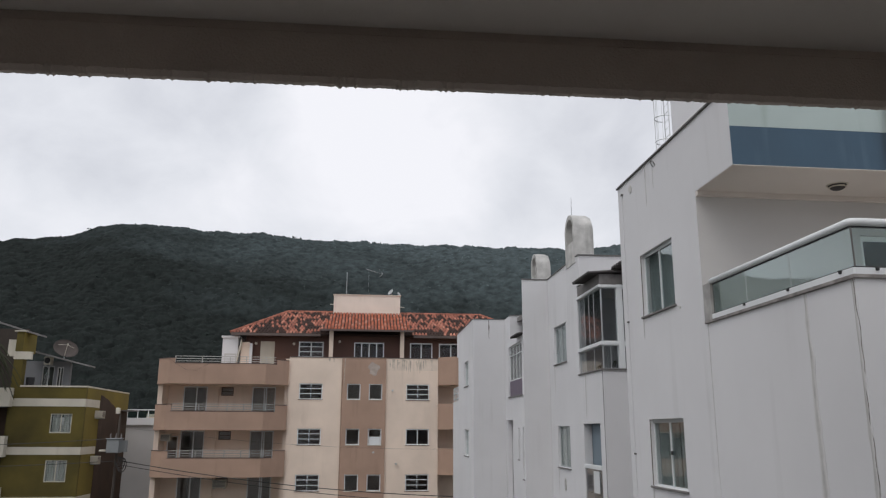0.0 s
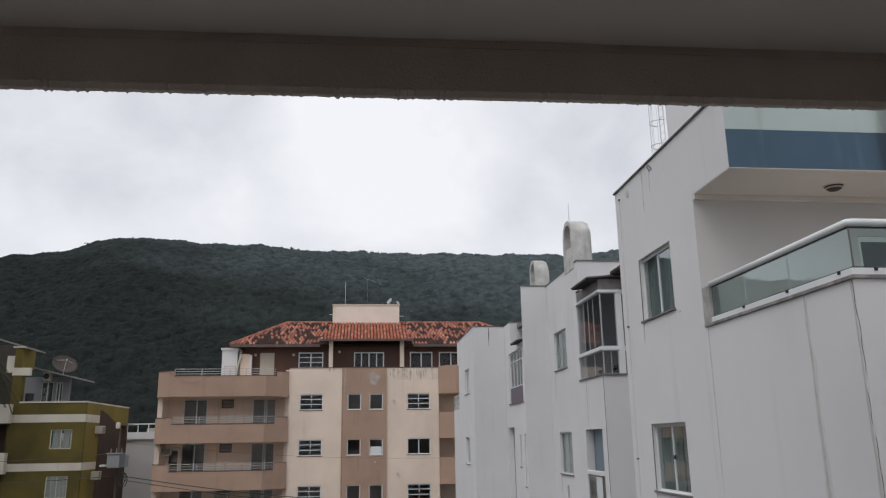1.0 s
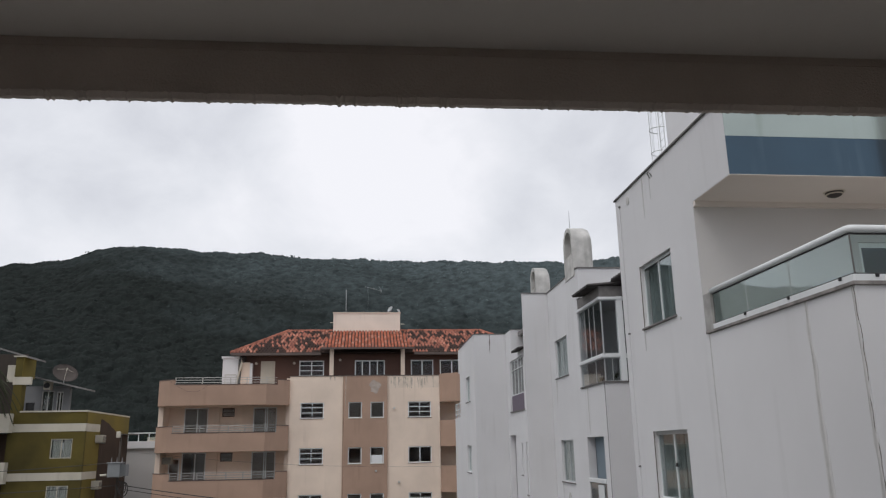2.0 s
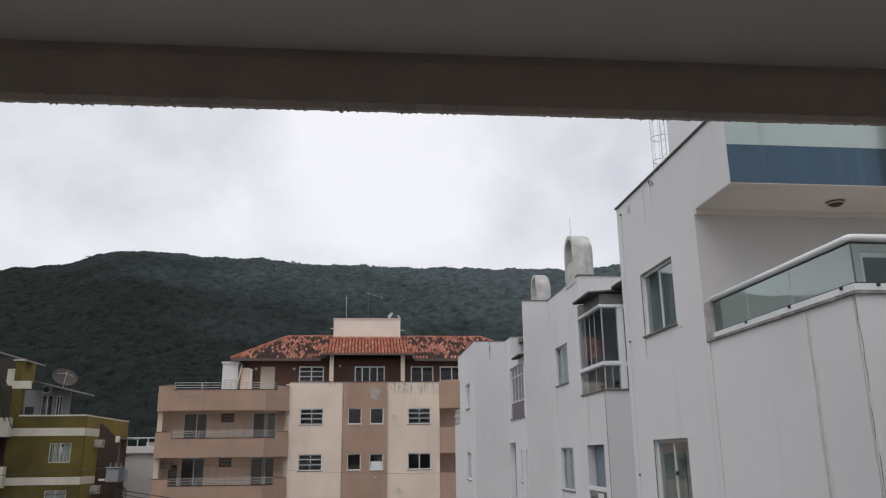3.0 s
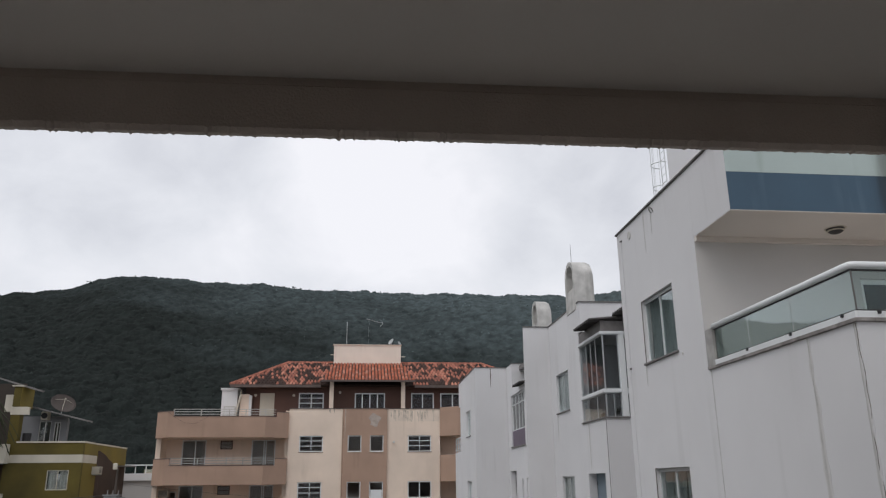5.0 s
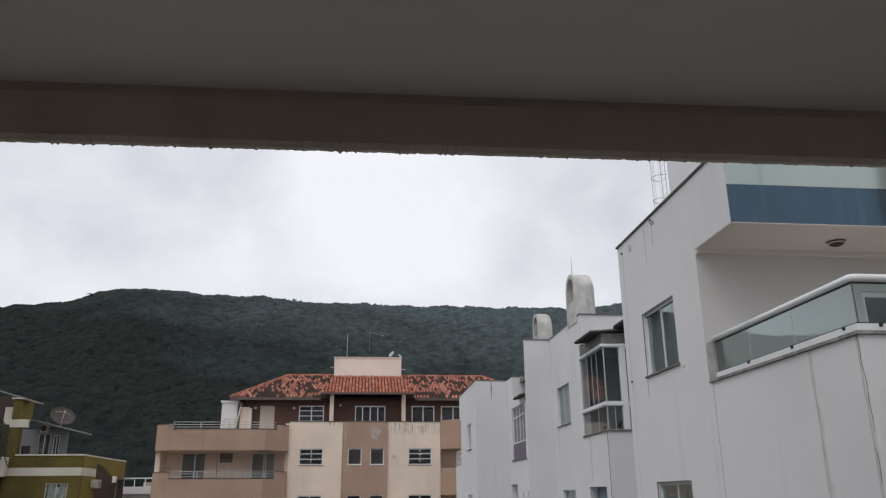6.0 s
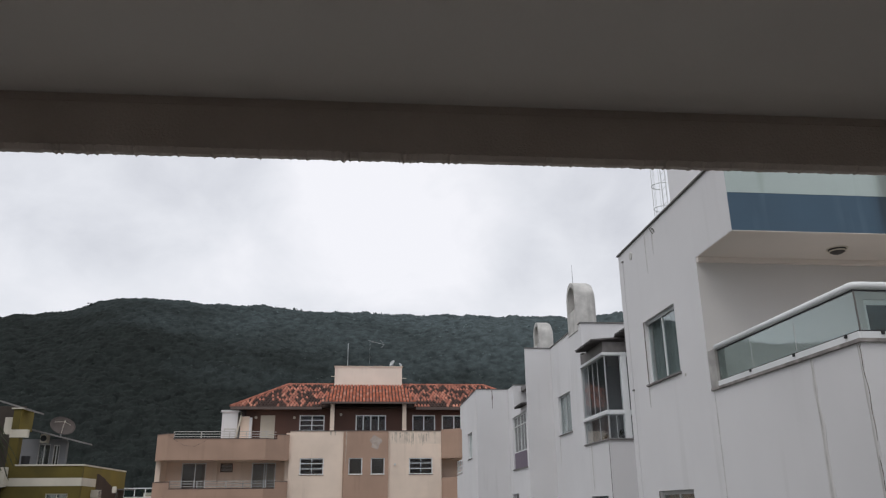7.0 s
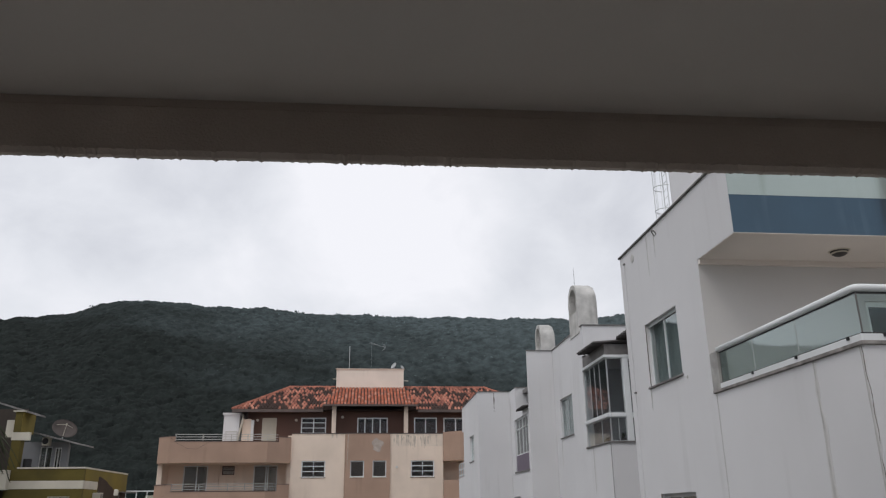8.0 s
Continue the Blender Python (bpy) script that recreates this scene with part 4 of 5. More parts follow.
# water tower with a caged ladder
tower = thing("water_tower", (12.5, 26.5, TOP - 0.08), "tall plain white plastered water tower", "tower")
part("tower_wall", prism(bmesh.new(), [(10.93, 25.0), (12.95, 25.0), (12.95, 28.0), (12.4, 28.0)], TOP - 0.08, 16.0), WHITE, tower)
ladder = thing("caged_ladder", (10.8, 25.16, TOP - 0.08), "galvanised steel ladder with safety hoops", "ladder")
for y in (24.96, 25.36):
    part("stringer", boxes((10.80, 10.83, y - 0.015, y + 0.015, TOP - 0.08, 15.8)), ALU, ladder)
for k in range(36):
    part("rung", rod(bmesh.new(), (10.815, 24.96, 4.8 + 0.3 * k), (10.815, 25.36, 4.8 + 0.3 * k), 0.010, 6), ALU, ladder)
hoop = [(10.815 - 0.45 * math.sin(a), 25.16 - 0.34 * math.cos(a)) for a in np.linspace(0, math.pi, 15)]
for k in range(12):
    part("hoop", tube(bmesh.new(), [(x, y, 5.77 + 0.9 * k) for x, y in hoop], 0.017, 6), ALU, ladder)
for k in (3, 5, 7, 9, 11):
    part("strap", rod(bmesh.new(), (*hoop[k], 6.4), (*hoop[k], 15.6), 0.009, 6), ALU, ladder)
for z in (6.0, 8.0, 10.0, 12.0, 14.0):
    part("wall_tie", boxes((10.81, 10.96, 25.02, 25.06, z - 0.02, z + 0.02)), METAL, ladder)

# ---- the cream and tan apartment house across the street ----
rng0 = random.Random(21)
cream = thing("apartment_house", (0, 54, GROUND), "cream and tan apartment house with clay tiled penthouse", "building")
fb, fm = Face("y", 50.5), Face("y", 50.4)
ROWS = (3.02, 0.20, -2.60)
wins1 = [(-3.96, -2.48, t - 1.0, t) for t in ROWS]
wins2 = [(u, u + 0.86, t - 1.0, t) for t in ROWS for u in (-0.92, 0.48)]
wins3 = [(2.9, 4.39, t - 1.0, t) for t in ROWS]
HEAD = 4.68
part("front_wall", fb.wall(bmesh.new(), -4.65, -1.21, GROUND, HEAD, wins1, 0.25), CREAM, cream)
part("front_wall", fm.wall(bmesh.new(), -1.21, 1.57, GROUND, HEAD + 0.01, wins2, 0.35), TAN, cream, "tan painted centre bay")
part("front_wall", fb.wall(bmesh.new(), 1.57, 4.96, GROUND, 3.9, wins3, 0.25), CREAM, cream)
part("parapet_wall", fb.wall(bmesh.new(), 1.57, 4.96, 3.9, HEAD, (), 0.25), CREAM_MOULD, cream, "mould-streaked cream parapet")
part("coping", boxes((-4.66, -1.22, 50.47, 50.78, HEAD, HEAD + 0.05), (-1.23, 1.59, 50.37, 50.78, HEAD + 0.01, HEAD + 0.06), (1.59, 4.98, 50.47, 50.78, HEAD, HEAD + 0.05)), GUTTER, cream)
part("downpipe", rod(bmesh.new(), (-1.25, 50.44, GROUND), (-1.25, 50.44, HEAD), 0.035, 8), TAN, cream)
pb = bmesh.new()
prof = [(0.75 + (0.34 + 0.06 * math.sin(a * 3 + 1) + 0.05 * math.sin(a * 5)) * math.cos(a), 3.98 + (0.42 + 0.06 * math.sin(a * 4)) * math.sin(a)) for a in np.linspace(0, 6.283, 25)[:-1]]
lo = [pb.verts.new((x, 50.394, z)) for x, z in prof]
hi = [pb.verts.new((x, 50.41, z)) for x, z in prof]
pb.faces.new(lo)
for i in range(len(lo)):
    pb.faces.new((lo[i], lo[(i + 1) % len(lo)], hi[(i + 1) % len(lo)], hi[i]))
part("repair_patch", pb, PATCH, cream, "grey ragged patch of bare render")
for i, wv in enumerate(wins1):
    window(cream, fb, *wv, (0.5,), (0.36, 0.68), pane=PANE_LOUVRE, sill_mat=BROWN, w=0.06, inset=0.05, tilt=0.045, label="white louvre-style window")
for i, wv in enumerate(wins3):
    window(cream, fb, *wv, (0.5,), (0.36, 0.68) if i != 1 else (), pane=PANE_LOUVRE, sill_mat=BROWN, w=0.06, inset=0.05, tilt=0.0 if i == 1 else 0.045, label="white framed window")
for i, wv in enumerate(wins2):
    window(cream, fm, *wv, (), (), pane=PANE_DARK, sill_mat=OFFWHITE, w=0.058, inset=0.05, label="small bathroom window")
part("half_blind", fm.box(bmesh.new(), 0.56, 1.26, -0.75, -0.28, 0.054, 0.061), ALU, cream, "white blind over the lower half")
for x, z in ((2.0, 2.62), (2.3, -1.95), (0.85, -1.25)):
    part("outlet_pipe", rod(bmesh.new(), (x, 50.36, z), (x, 50.55, z), 0.07, 10), WHITE_OLD, cream)

for k in range(34):
    drip(cream, fb, rng0.choice((rng0.uniform(1.8, 4.7), rng0.gauss(3.3, 0.5))), HEAD - rng0.uniform(0.02, 0.3), rng0.uniform(0.2, 0.75), rng0.uniform(0.05, 0.15), k + 0.5, rng0.choice((MOULD, MOULD_PALE, MOULD_PALE)), "mould_stain")
for k in range(3):
    drip(cream, fb, rng0.uniform(-4.4, -1.4), HEAD - 0.02, rng0.uniform(0.1, 0.3), 0.08, k + 20.5, MOULD, "mould_stain")
drip(cream, fm, -1.1, HEAD, 2.2, 0.08, 3.3, MOULD, "mould_stain")

# balconies: solid tan parapets with a lower middle and white bars
BALC = ((4.12, 4.42, 2.87), (1.20, 1.60, 0.08), (-1.58, -1.16, -2.70))


def ribbon(outline, depth, z0, z1):
    """A thin upright parapet that follows a plan line, its back offset to +y."""
    bm = bmesh.new()
    cols = [[bm.verts.new((x, y + d, z)) for d in (0, depth) for z in (z0, z1)] for x, y in outline]
    for a, b in zip(cols, cols[1:]):
        for q in ((0, 1), (1, 3), (3, 2), (2, 0)):
            bm.faces.new((a[q[0]], b[q[0]], b[q[1]], a[q[1]]))
    for c in (cols[0], cols[-1]):
        bm.faces.new((c[0], c[1], c[3], c[2]))
    return bm


LEFT_PLAN = [(-12.80, 50.6), (-12.62, 49.95), (-11.85, 49.3), (-5.98, 49.3), (-4.66, 50.3)]
for n, (mid_top, end_top, low) in enumerate(BALC):
    part("balcony_parapet", ribbon(LEFT_PLAN, 0.16, low, mid_top), TAN, cream, "tan plastered balcony parapet")
    part("parapet_end", ribbon([(-12.80, 50.6), (-12.62, 49.95), (-11.85, 49.3), (-11.52, 49.3)], 0.16, mid_top, end_top), TAN, cream)
    part("parapet_end", ribbon([(-5.35, 49.3 + 0.477), (-4.66, 50.3)], 0.16, mid_top, end_top), TAN, cream)
    part("coping", ribbon([(-12.82, 50.6), (-12.64, 49.94), (-11.87, 49.28), (-11.5, 49.28)], 0.2, end_top, end_top + 0.035), GUTTER, cream)
    part("coping", ribbon([(-5.37, 49.74), (-4.66, 50.28)], 0.2, end_top, end_top + 0.035), GUTTER, cream)
    part("coping", ribbon([(-11.55, 49.28), (-5.98, 49.28), (-5.4, 49.72)], 0.2, mid_top, mid_top + 0.04), GUTTER, cream)
    part("balcony_slab", prism(bmesh.new(), [(-12.55, 52.2), (-12.5, 50.6), (-12.34, 50.1), (-11.7, 49.5), (-6.0, 49.5), (-4.7, 50.45), (-4.7, 52.2)], low + 0.01, low + 0.2), CREAM, cream)
    for k in range(3):
        z = mid_top + 0.14 + 0.15 * k
        part("rail_bar", boxes((-11.55, -6.0, 49.36, 49.40, z - 0.017, z + 0.017)), RAIL, cream)
        part("rail_bar", rod(bmesh.new(), (-6.0, 49.38, z), (-5.42, 49.80, z), 0.019, 6), RAIL, cream)
    for x in (-11.52, -9.9, -8.2, -7.2, -6.0):
        part("rail_post", boxes((x - 0.025, x + 0.025, 49.36, 49.40, mid_top + 0.04, mid_top + 0.46)), RAIL, cream)
fr2 = Face("y", 52.2)
doors, vents = [], []
for top in (2.86, 0.06):
    doors += [(-11.5, -9.98, top - 2.55, top), (-7.12, -5.60, top - 2.55, top)]
    vents += [(-9.1, -8.32, top - 0.58, top - 0.03)]
side_light = (-12.3, -11.6, -1.7, -0.28)
third = [(-11.5, -9.98, -5.2, -2.75), (-7.12, -5.60, -5.2, -2.75), (-9.1, -8.32, -3.35, -2.8)]
part("back_wall", fr2.wall(bmesh.new(), -12.75, -4.65, GROUND, 4.3, doors + vents + third + [side_light], 0.25), CREAM, cream)
for i, dv in enumerate(doors + third[:2]):
    window(cream, fr2, *dv, (0.55,) if i % 2 == 0 else (0.52, 0.6), pane=PANE_DARK, sill=False, w=0.07, inset=0.05, label="glazed balcony door")
for dv in vents + third[2:]:
    window(cream, fr2, *dv, (), (0.5,), pane=PANE_DARK, frame_mat=BROWN, sill=False, w=0.05, label="small dark vent window")
window(cream, fr2, *side_light, (), pane=PANE_DARK, sill=False, w=0.08, inset=0.02, label="narrow white framed side light")
# added panel: the bright patch seen through the door, put in as colour
part("cloth", fr2.box(bmesh.new(), -6.1, -5.74, 1.85, 2.55, 0.085, 0.092), OFFWHITE, cream, "pale panel standing in for the bright view through the door glass")
part("pilaster", boxes((-9.55, -9.25, 52.0, 52.2, GROUND, 4.3)), CREAM, cream)
part("corner_pier", boxes((-12.75, -12.45, 50.7, 52.2, GROUND, 4.2)), CREAM, cream)
part("side_wall", boxes((-12.75, -12.5, 52.45, 64.0, GROUND, 4.3)), CREAM, cream)
part("rear_wall", boxes((-12.5, 13.0, 63.75, 64.0, GROUND, 4.3)), CREAM, cream)
part("return_wall", boxes((-4.9, -4.65, 50.75, 52.2, GROUND, 4.6)), CREAM, cream)
part("terrace", boxes((-12.5, 13.0, 52.46, 63.74, 4.1, 4.3), (-4.64, 4.96, 50.76, 52.46, 4.3, 4.4)), STONE, cream)
for top, low in ((4.78, 2.98), (1.80, 0.18), (-1.0, -2.62)):
    part("balcony_parapet", ribbon([(4.97, 50.4), (6.0, 49.6), (12.0, 49.6)], 0.16, low, top), TAN, cream, "tan plastered balcony parapet")
    part("balcony_slab", prism(bmesh.new(), [(4.97, 52.2), (5.0, 50.65), (6.05, 49.78), (12.0, 49.78), (12.0, 52.2)], low + 0.01, low + 0.18), CREAM, cream)
part("back_wall", boxes((4.97, 13.0, 52.2, 52.45, GROUND, 4.3)), CREAM, cream)
part("east_wall", boxes((12.75, 13.0, 52.45, 63.75, GROUND, 4.3)), CREAM, cream)

part("loose_wire", tube(bmesh.new(), [(-11.9, 49.26, 4.42), (-11.4, 49.26, 4.05), (-10.8, 49.26, 3.72), (-10.2, 49.26, 3.68), (-9.7, 49.26, 3.95), (-9.4, 49.26, 4.15)], 0.006, 5), CABLE, cream)
# penthouse
fp = Face("y", 52.5)
pw = [(-4.27, -2.62, 4.87, 5.92), (-0.57, 1.46, 4.6, 5.92), (3.22, 4.76, 4.6, 5.93), (5.2, 6.85, 4.6, 5.92)]
pd = (-6.8, -5.86, 4.3, 5.9)
part("penthouse_wall", fp.wall(bmesh.new(), -7.75, 12.0, 4.3, 6.75, pw + [pd], 0.2), BROWN, cream, "dark brown painted penthouse wall")
window(cream, fp, *pw[0], (0.5,), (0.36, 0.68), pane=PANE_DEEP, w=0.075, inset=0.004, sill=False, label="white louvre-style window")
window(cream, fp, *pw[1], (0.25, 0.5, 0.75), pane=PANE_DEEP, w=0.075, inset=0.004, sill=False, label="four-light white window")
window(cream, fp, *pw[2], (0.5,), pane=PANE_DEEP, w=0.075, inset=0.004, sill=False, label="white framed window")
window(cream, fp, *pw[3], (0.5,), pane=PANE_DEEP, w=0.075, inset=0.004, sill=False, label="white framed window")
part("door", fp.box(bmesh.new(), *pd, 0.03, 0.08), OFFWHITE, cream, "plain white terrace door")
part("penthouse_wall", boxes((-7.75, -7.55, 52.7, 60.0, 4.3, 6.4), (12.0, 12.2, 52.5, 60.0, 4.3, 6.4), (-7.55, 12.0, 59.8, 60.0, 4.3, 6.4)), BROWN, cream)
for x in (-2.22, 2.50):
    part("column", box(bmesh.new(), x, x + 0.27, 51.55, 51.82, HEAD - 0.2, 6.62, 0.015), CREAM, cream, "cream square column")
for x, z in ((-4.6, 5.75), (-7.1, 5.75), (-1.55, 5.95)):
    part("wall_light", rod(bmesh.new(), (x, 52.40, z), (x, 52.5, z), 0.09, 12), OFFWHITE, cream)
part("terrace_wall", boxes((-9.2, -8.2, 52.0, 54.0, 4.3, 6.05), (-7.44, -7.28, 51.98, 52.3, 4.3, 5.70)), WHITE, cream, "small white terrace enclosure")
part("coping", boxes((-9.28, -8.12, 51.92, 54.08, 6.05, 6.17)), WHITE, cream)
part("terrace_panel", boxes((-8.02, -7.45, 52.05, 52.2, 4.3, 5.78), bevel=0.01), CREAM, cream, "cream plastered panel beside the terrace door")
part("leaning_board", slab_between((-8.22, 4.31), (-7.95, 5.55), 51.8, 51.98, 0.5), OFFWHITE, cream, "white board leaning on the terrace panel")
rack = thing("drying_rack", (-8.6, 51.7, 4.3), "small white folding drying rack on the terrace", "drying rack")
for y0, y1 in ((51.55, 51.85), (51.85, 51.55)):
    rk = bmesh.new()
    for x in (-8.95, -8.25):
        rod(rk, (x, y0, 4.3), (x, y1, 4.95), 0.014, 6)
    part("frame", rk, RAIL, rack)
for k in range(4):
    part("bar", rod(bmesh.new(), (-8.95, 51.55 + 0.1 * k, 4.95 - 0.02 * (k % 2)), (-8.25, 51.55 + 0.1 * k, 4.95 - 0.02 * (k % 2)), 0.012, 6), RAIL, rack)
for x, z, sx, sz, tone, words in ((-8.3, 0.28, 0.9, 0.75, OFFWHITE, "white plastic balcony table"), (-7.5, 0.28, 0.5, 0.8, RAIL, "pale plastic balcony chair")):
    seat = thing("balcony_table" if sx > 0.6 else "balcony_chair", (x, 50.9, z), words, "table" if sx > 0.6 else "chair")
    part("tabletop" if sx > 0.6 else "seat", boxes((x - sx / 2, x + sx / 2, 50.65, 51.15, z + (sz - 0.05 if sx > 0.6 else 0.42), z + (sz if sx > 0.6 else 0.47)), bevel=0.012), tone, seat)
    for lx in (-1, 1):
        for ly in (50.7, 51.1):
            part("leg", rod(bmesh.new(), (x + lx * (sx / 2 - 0.05), ly, z), (x + lx * (sx / 2 - 0.05), ly, z + (sz - 0.05 if sx > 0.6 else 0.42)), 0.02, 6), tone, seat)
    if sx <= 0.6:
        part("backrest", boxes((x - sx / 2, x + sx / 2, 51.1, 51.14, z + 0.45, z + sz), bevel=0.012), tone, seat)

# tiled hip roof
RIDGE_Y, RIDGE_Z, RX0, RX1 = 55.3, 8.33, -5.32, 8.45
EAVE_Y, EAVE_Z, EX0, EX1 = 51.6, 6.34, -8.65, 12.2
rf = bmesh.new()
BACK_Y = 2 * RIDGE_Y - EAVE_Y
for quad in (((EX0, EAVE_Y, EAVE_Z), (EX1, EAVE_Y, EAVE_Z), (RX1, RIDGE_Y, RIDGE_Z), (RX0, RIDGE_Y, RIDGE_Z)), ((EX0, BACK_Y, EAVE_Z), (EX1, BACK_Y, EAVE_Z), (RX1, RIDGE_Y, RIDGE_Z), (RX0, RIDGE_Y, RIDGE_Z)),
             ((EX0, EAVE_Y, EAVE_Z), (EX0, BACK_Y, EAVE_Z), (RX0, RIDGE_Y, RIDGE_Z)), ((EX1, EAVE_Y, EAVE_Z), (EX1, BACK_Y, EAVE_Z), (RX1, RIDGE_Y, RIDGE_Z)),
             ((EX0, EAVE_Y, EAVE_Z), (EX1, EAVE_Y, EAVE_Z), (EX1, BACK_Y, EAVE_Z), (EX0, BACK_Y, EAVE_Z))):
    rf.faces.new([rf.verts.new(p) for p in quad])
bmesh.ops.remove_doubles(rf, verts=rf.verts, dist=0.001)
roof = part("roof", rf, TILE_BLACK, cream, "hipped clay tile roof, blackened at both ends")
for x0, x1 in ((EX0, -2.8), (3.4, EX1)):
    part("eave_board", boxes((x0, x1, EAVE_Y - 0.06, EAVE_Y + 0.02, EAVE_Z - 0.16, EAVE_Z + 0.02)), GUTTER, cream)
part("eave_board", boxes((-2.8, 3.4, 51.0, 51.08, 6.50, 6.62)), GUTTER, cream)
md = bmesh.new()
pts = [(-2.80, 51.05, 6.60), (3.40, 51.05, 6.60), (2.70, RIDGE_Y, RIDGE_Z + 0.05), (-2.20, RIDGE_Y, RIDGE_Z + 0.05)]
top = [md.verts.new(p) for p in pts]
bot = [md.verts.new((p[0], p[1], p[2] - 0.1)) for p in pts]
md.faces.new(top)
md.faces.new(bot[::-1])
for i in range(4):
    md.faces.new((top[i], top[(i + 1) % 4], bot[(i + 1) % 4], bot[i]))
part("porch_roof", md, TILE_BLACK, cream)


def tile_verts(n=4, wide=0.165, long=0.42):
    """One half-round clay tile along +y, its lower end wider and lifted."""
    lower, upper = [], []
    for i in range(n + 1):
        a = math.pi * i / n
        lower.append((-wide / 2 * math.cos(a), 0.0, 0.066 * math.sin(a) + 0.006))
        upper.append((-wide / 2 * 0.95 * math.cos(a), long, 0.06 * math.sin(a)))
    return lower, upper


def tile_mesh(mat):
    bm = bmesh.new()
    lower, upper = tile_verts()
    lo, hi = [bm.verts.new(p) for p in lower], [bm.verts.new(p) for p in upper]
    for i in range(len(lo) - 1):
        bm.faces.new((lo[i], lo[i + 1], hi[i + 1], hi[i]))
    bm.faces.new(lo)
    return finish(bm, mat, "tile", True)


def slope_frame(eave_y, eave_z, ridge_y, ridge_z):
    return math.atan2(ridge_z - eave_z, ridge_y - eave_y), math.hypot(ridge_z - eave_z, ridge_y - eave_y)


def lay_old_tiles():
    """Lichened tiles of both end slopes, joined; blackened ones in patches."""
    tilt, length = slope_frame(EAVE_Y, EAVE_Z, RIDGE_Y, RIDGE_Z)
    lower, upper = tile_verts()
    kinds = {"dark": (TILE_BLACK, "blackened clay tiles"), "red": (TILE_OLD, "lichened orange clay tiles"), "pale": (TILE_PALE, "pale lichened clay tiles")}
    sets = {k: ([], []) for k in kinds}
    rng = random.Random(11)
    nrow = int(length / 0.35)
    for r in range(nrow + 1):
        s = min(r * 0.35, length - 0.40)
        k = s / length
        x0, x1 = EX0 + (RX0 - EX0) * k + 0.1, EX1 + (RX1 - EX1) * k - 0.1
        n = int((x1 - x0) / 0.215)
        for c in range(n):
            x = x0 + (c + 0.5) * (x1 - x0) / n
            if -2.72 + 0.6 * k < x < 3.32 - 0.7 * k:
                continue
            patch = 0.55 * noise.noise(Vector((x * 0.7, s * 0.8, 2.0))) + 0.45 * noise.noise(Vector((c * 3.7, s * 1.1, 6.0)))
            dark = patch + rng.uniform(-0.34, 0.34) > 0.02
            vs, fs = sets["dark" if dark else "pale" if rng.random() < 0.25 else "red"]
            base = len(vs)
            wob, lift = rng.uniform(-0.03, 0.03), rng.uniform(0, 0.02)
            for px, py, pz in lower + upper:
                y = s + py
                vs.append((x + px + wob * py, EAVE_Y + y * math.cos(tilt) - (pz + lift) * math.sin(tilt), EAVE_Z + y * math.sin(tilt) + (pz + lift) * math.cos(tilt)))
            m = len(lower)
            fs += [(base + i, base + i + 1, base + m + i + 1, base + m + i) for i in range(m - 1)] + [tuple(base + i for i in range(m))]
    for kind, (vs, fs) in sets.items():
        me = bpy.data.meshes.new("old_tiles")
        me.from_pydata(vs, [], fs)
        me.materials.append(kinds[kind][0])
        tagged(part("old_tiles", me, None, roof, kinds[kind][1]), kind="stuff")


lay_old_tiles()
# ridge and hip tiles
bm = bmesh.new()
for a, b, step in (((RX0, RIDGE_Y, RIDGE_Z + 0.03), (RX1, RIDGE_Y, RIDGE_Z + 0.03), 0.4), ((EX0, EAVE_Y, EAVE_Z + 0.05), (RX0, RIDGE_Y, RIDGE_Z + 0.05), 0.4), ((EX1, EAVE_Y, EAVE_Z + 0.05), (RX1, RIDGE_Y, RIDGE_Z + 0.05), 0.4)):
    a, b = Vector(a), Vector(b)
    n = int((b - a).length / step)
    for i in range(n):
        rod(bm, a.lerp(b, i / n), a.lerp(b, (i + 1.1) / n), 0.10, 8, 0.085)
part("ridge_tiles", bm, TILE_OLD, roof, "half-round ridge tiles")

# tank house, aerials
part("tank_house", boxes((-2.15, 2.62, 55.0, 57.4, 7.6, 9.60)), TANK, cream, "cream plastered tank house")
part("coping", boxes((-2.2, 2.67, 54.95, 57.45, 9.60, 9.65)), CREAM_MOULD, cream)
aer = thing("mast_aerial", (-1.27, 55.3, 9.65), "thin white pole aerial", "aerial")
part("pole", rod(bmesh.new(), (-1.27, 55.3, 9.65), (-1.27, 55.3, 11.35), 0.02, 8), METAL, aer)
yagi = thing("yagi_aerial", (0.3, 55.3, 9.65), "rooftop television aerial with arrow-shaped elements", "aerial")
part("mast", rod(bmesh.new(), (0.3, 55.3, 9.65), (0.3, 55.3, 11.55), 0.003, 6), METAL, yagi)
part("boom", rod(bmesh.new(), (0.1, 55.3, 11.6), (1.3, 55.3, 11.28), 0.009, 6), METAL, yagi)
for dz in (0.28, -0.30):
    part("element", rod(bmesh.new(), (1.33, 55.3, 11.27), (1.08, 55.3, 11.32 + dz), 0.009, 6), METAL, yagi)
for k in range(4):
    part("element", rod(bmesh.new(), (0.3 + 0.2 * k, 55.0, 11.55 - 0.053 * k), (0.3 + 0.2 * k, 55.6, 11.55 - 0.053 * k), 0.006, 6), METAL, yagi)


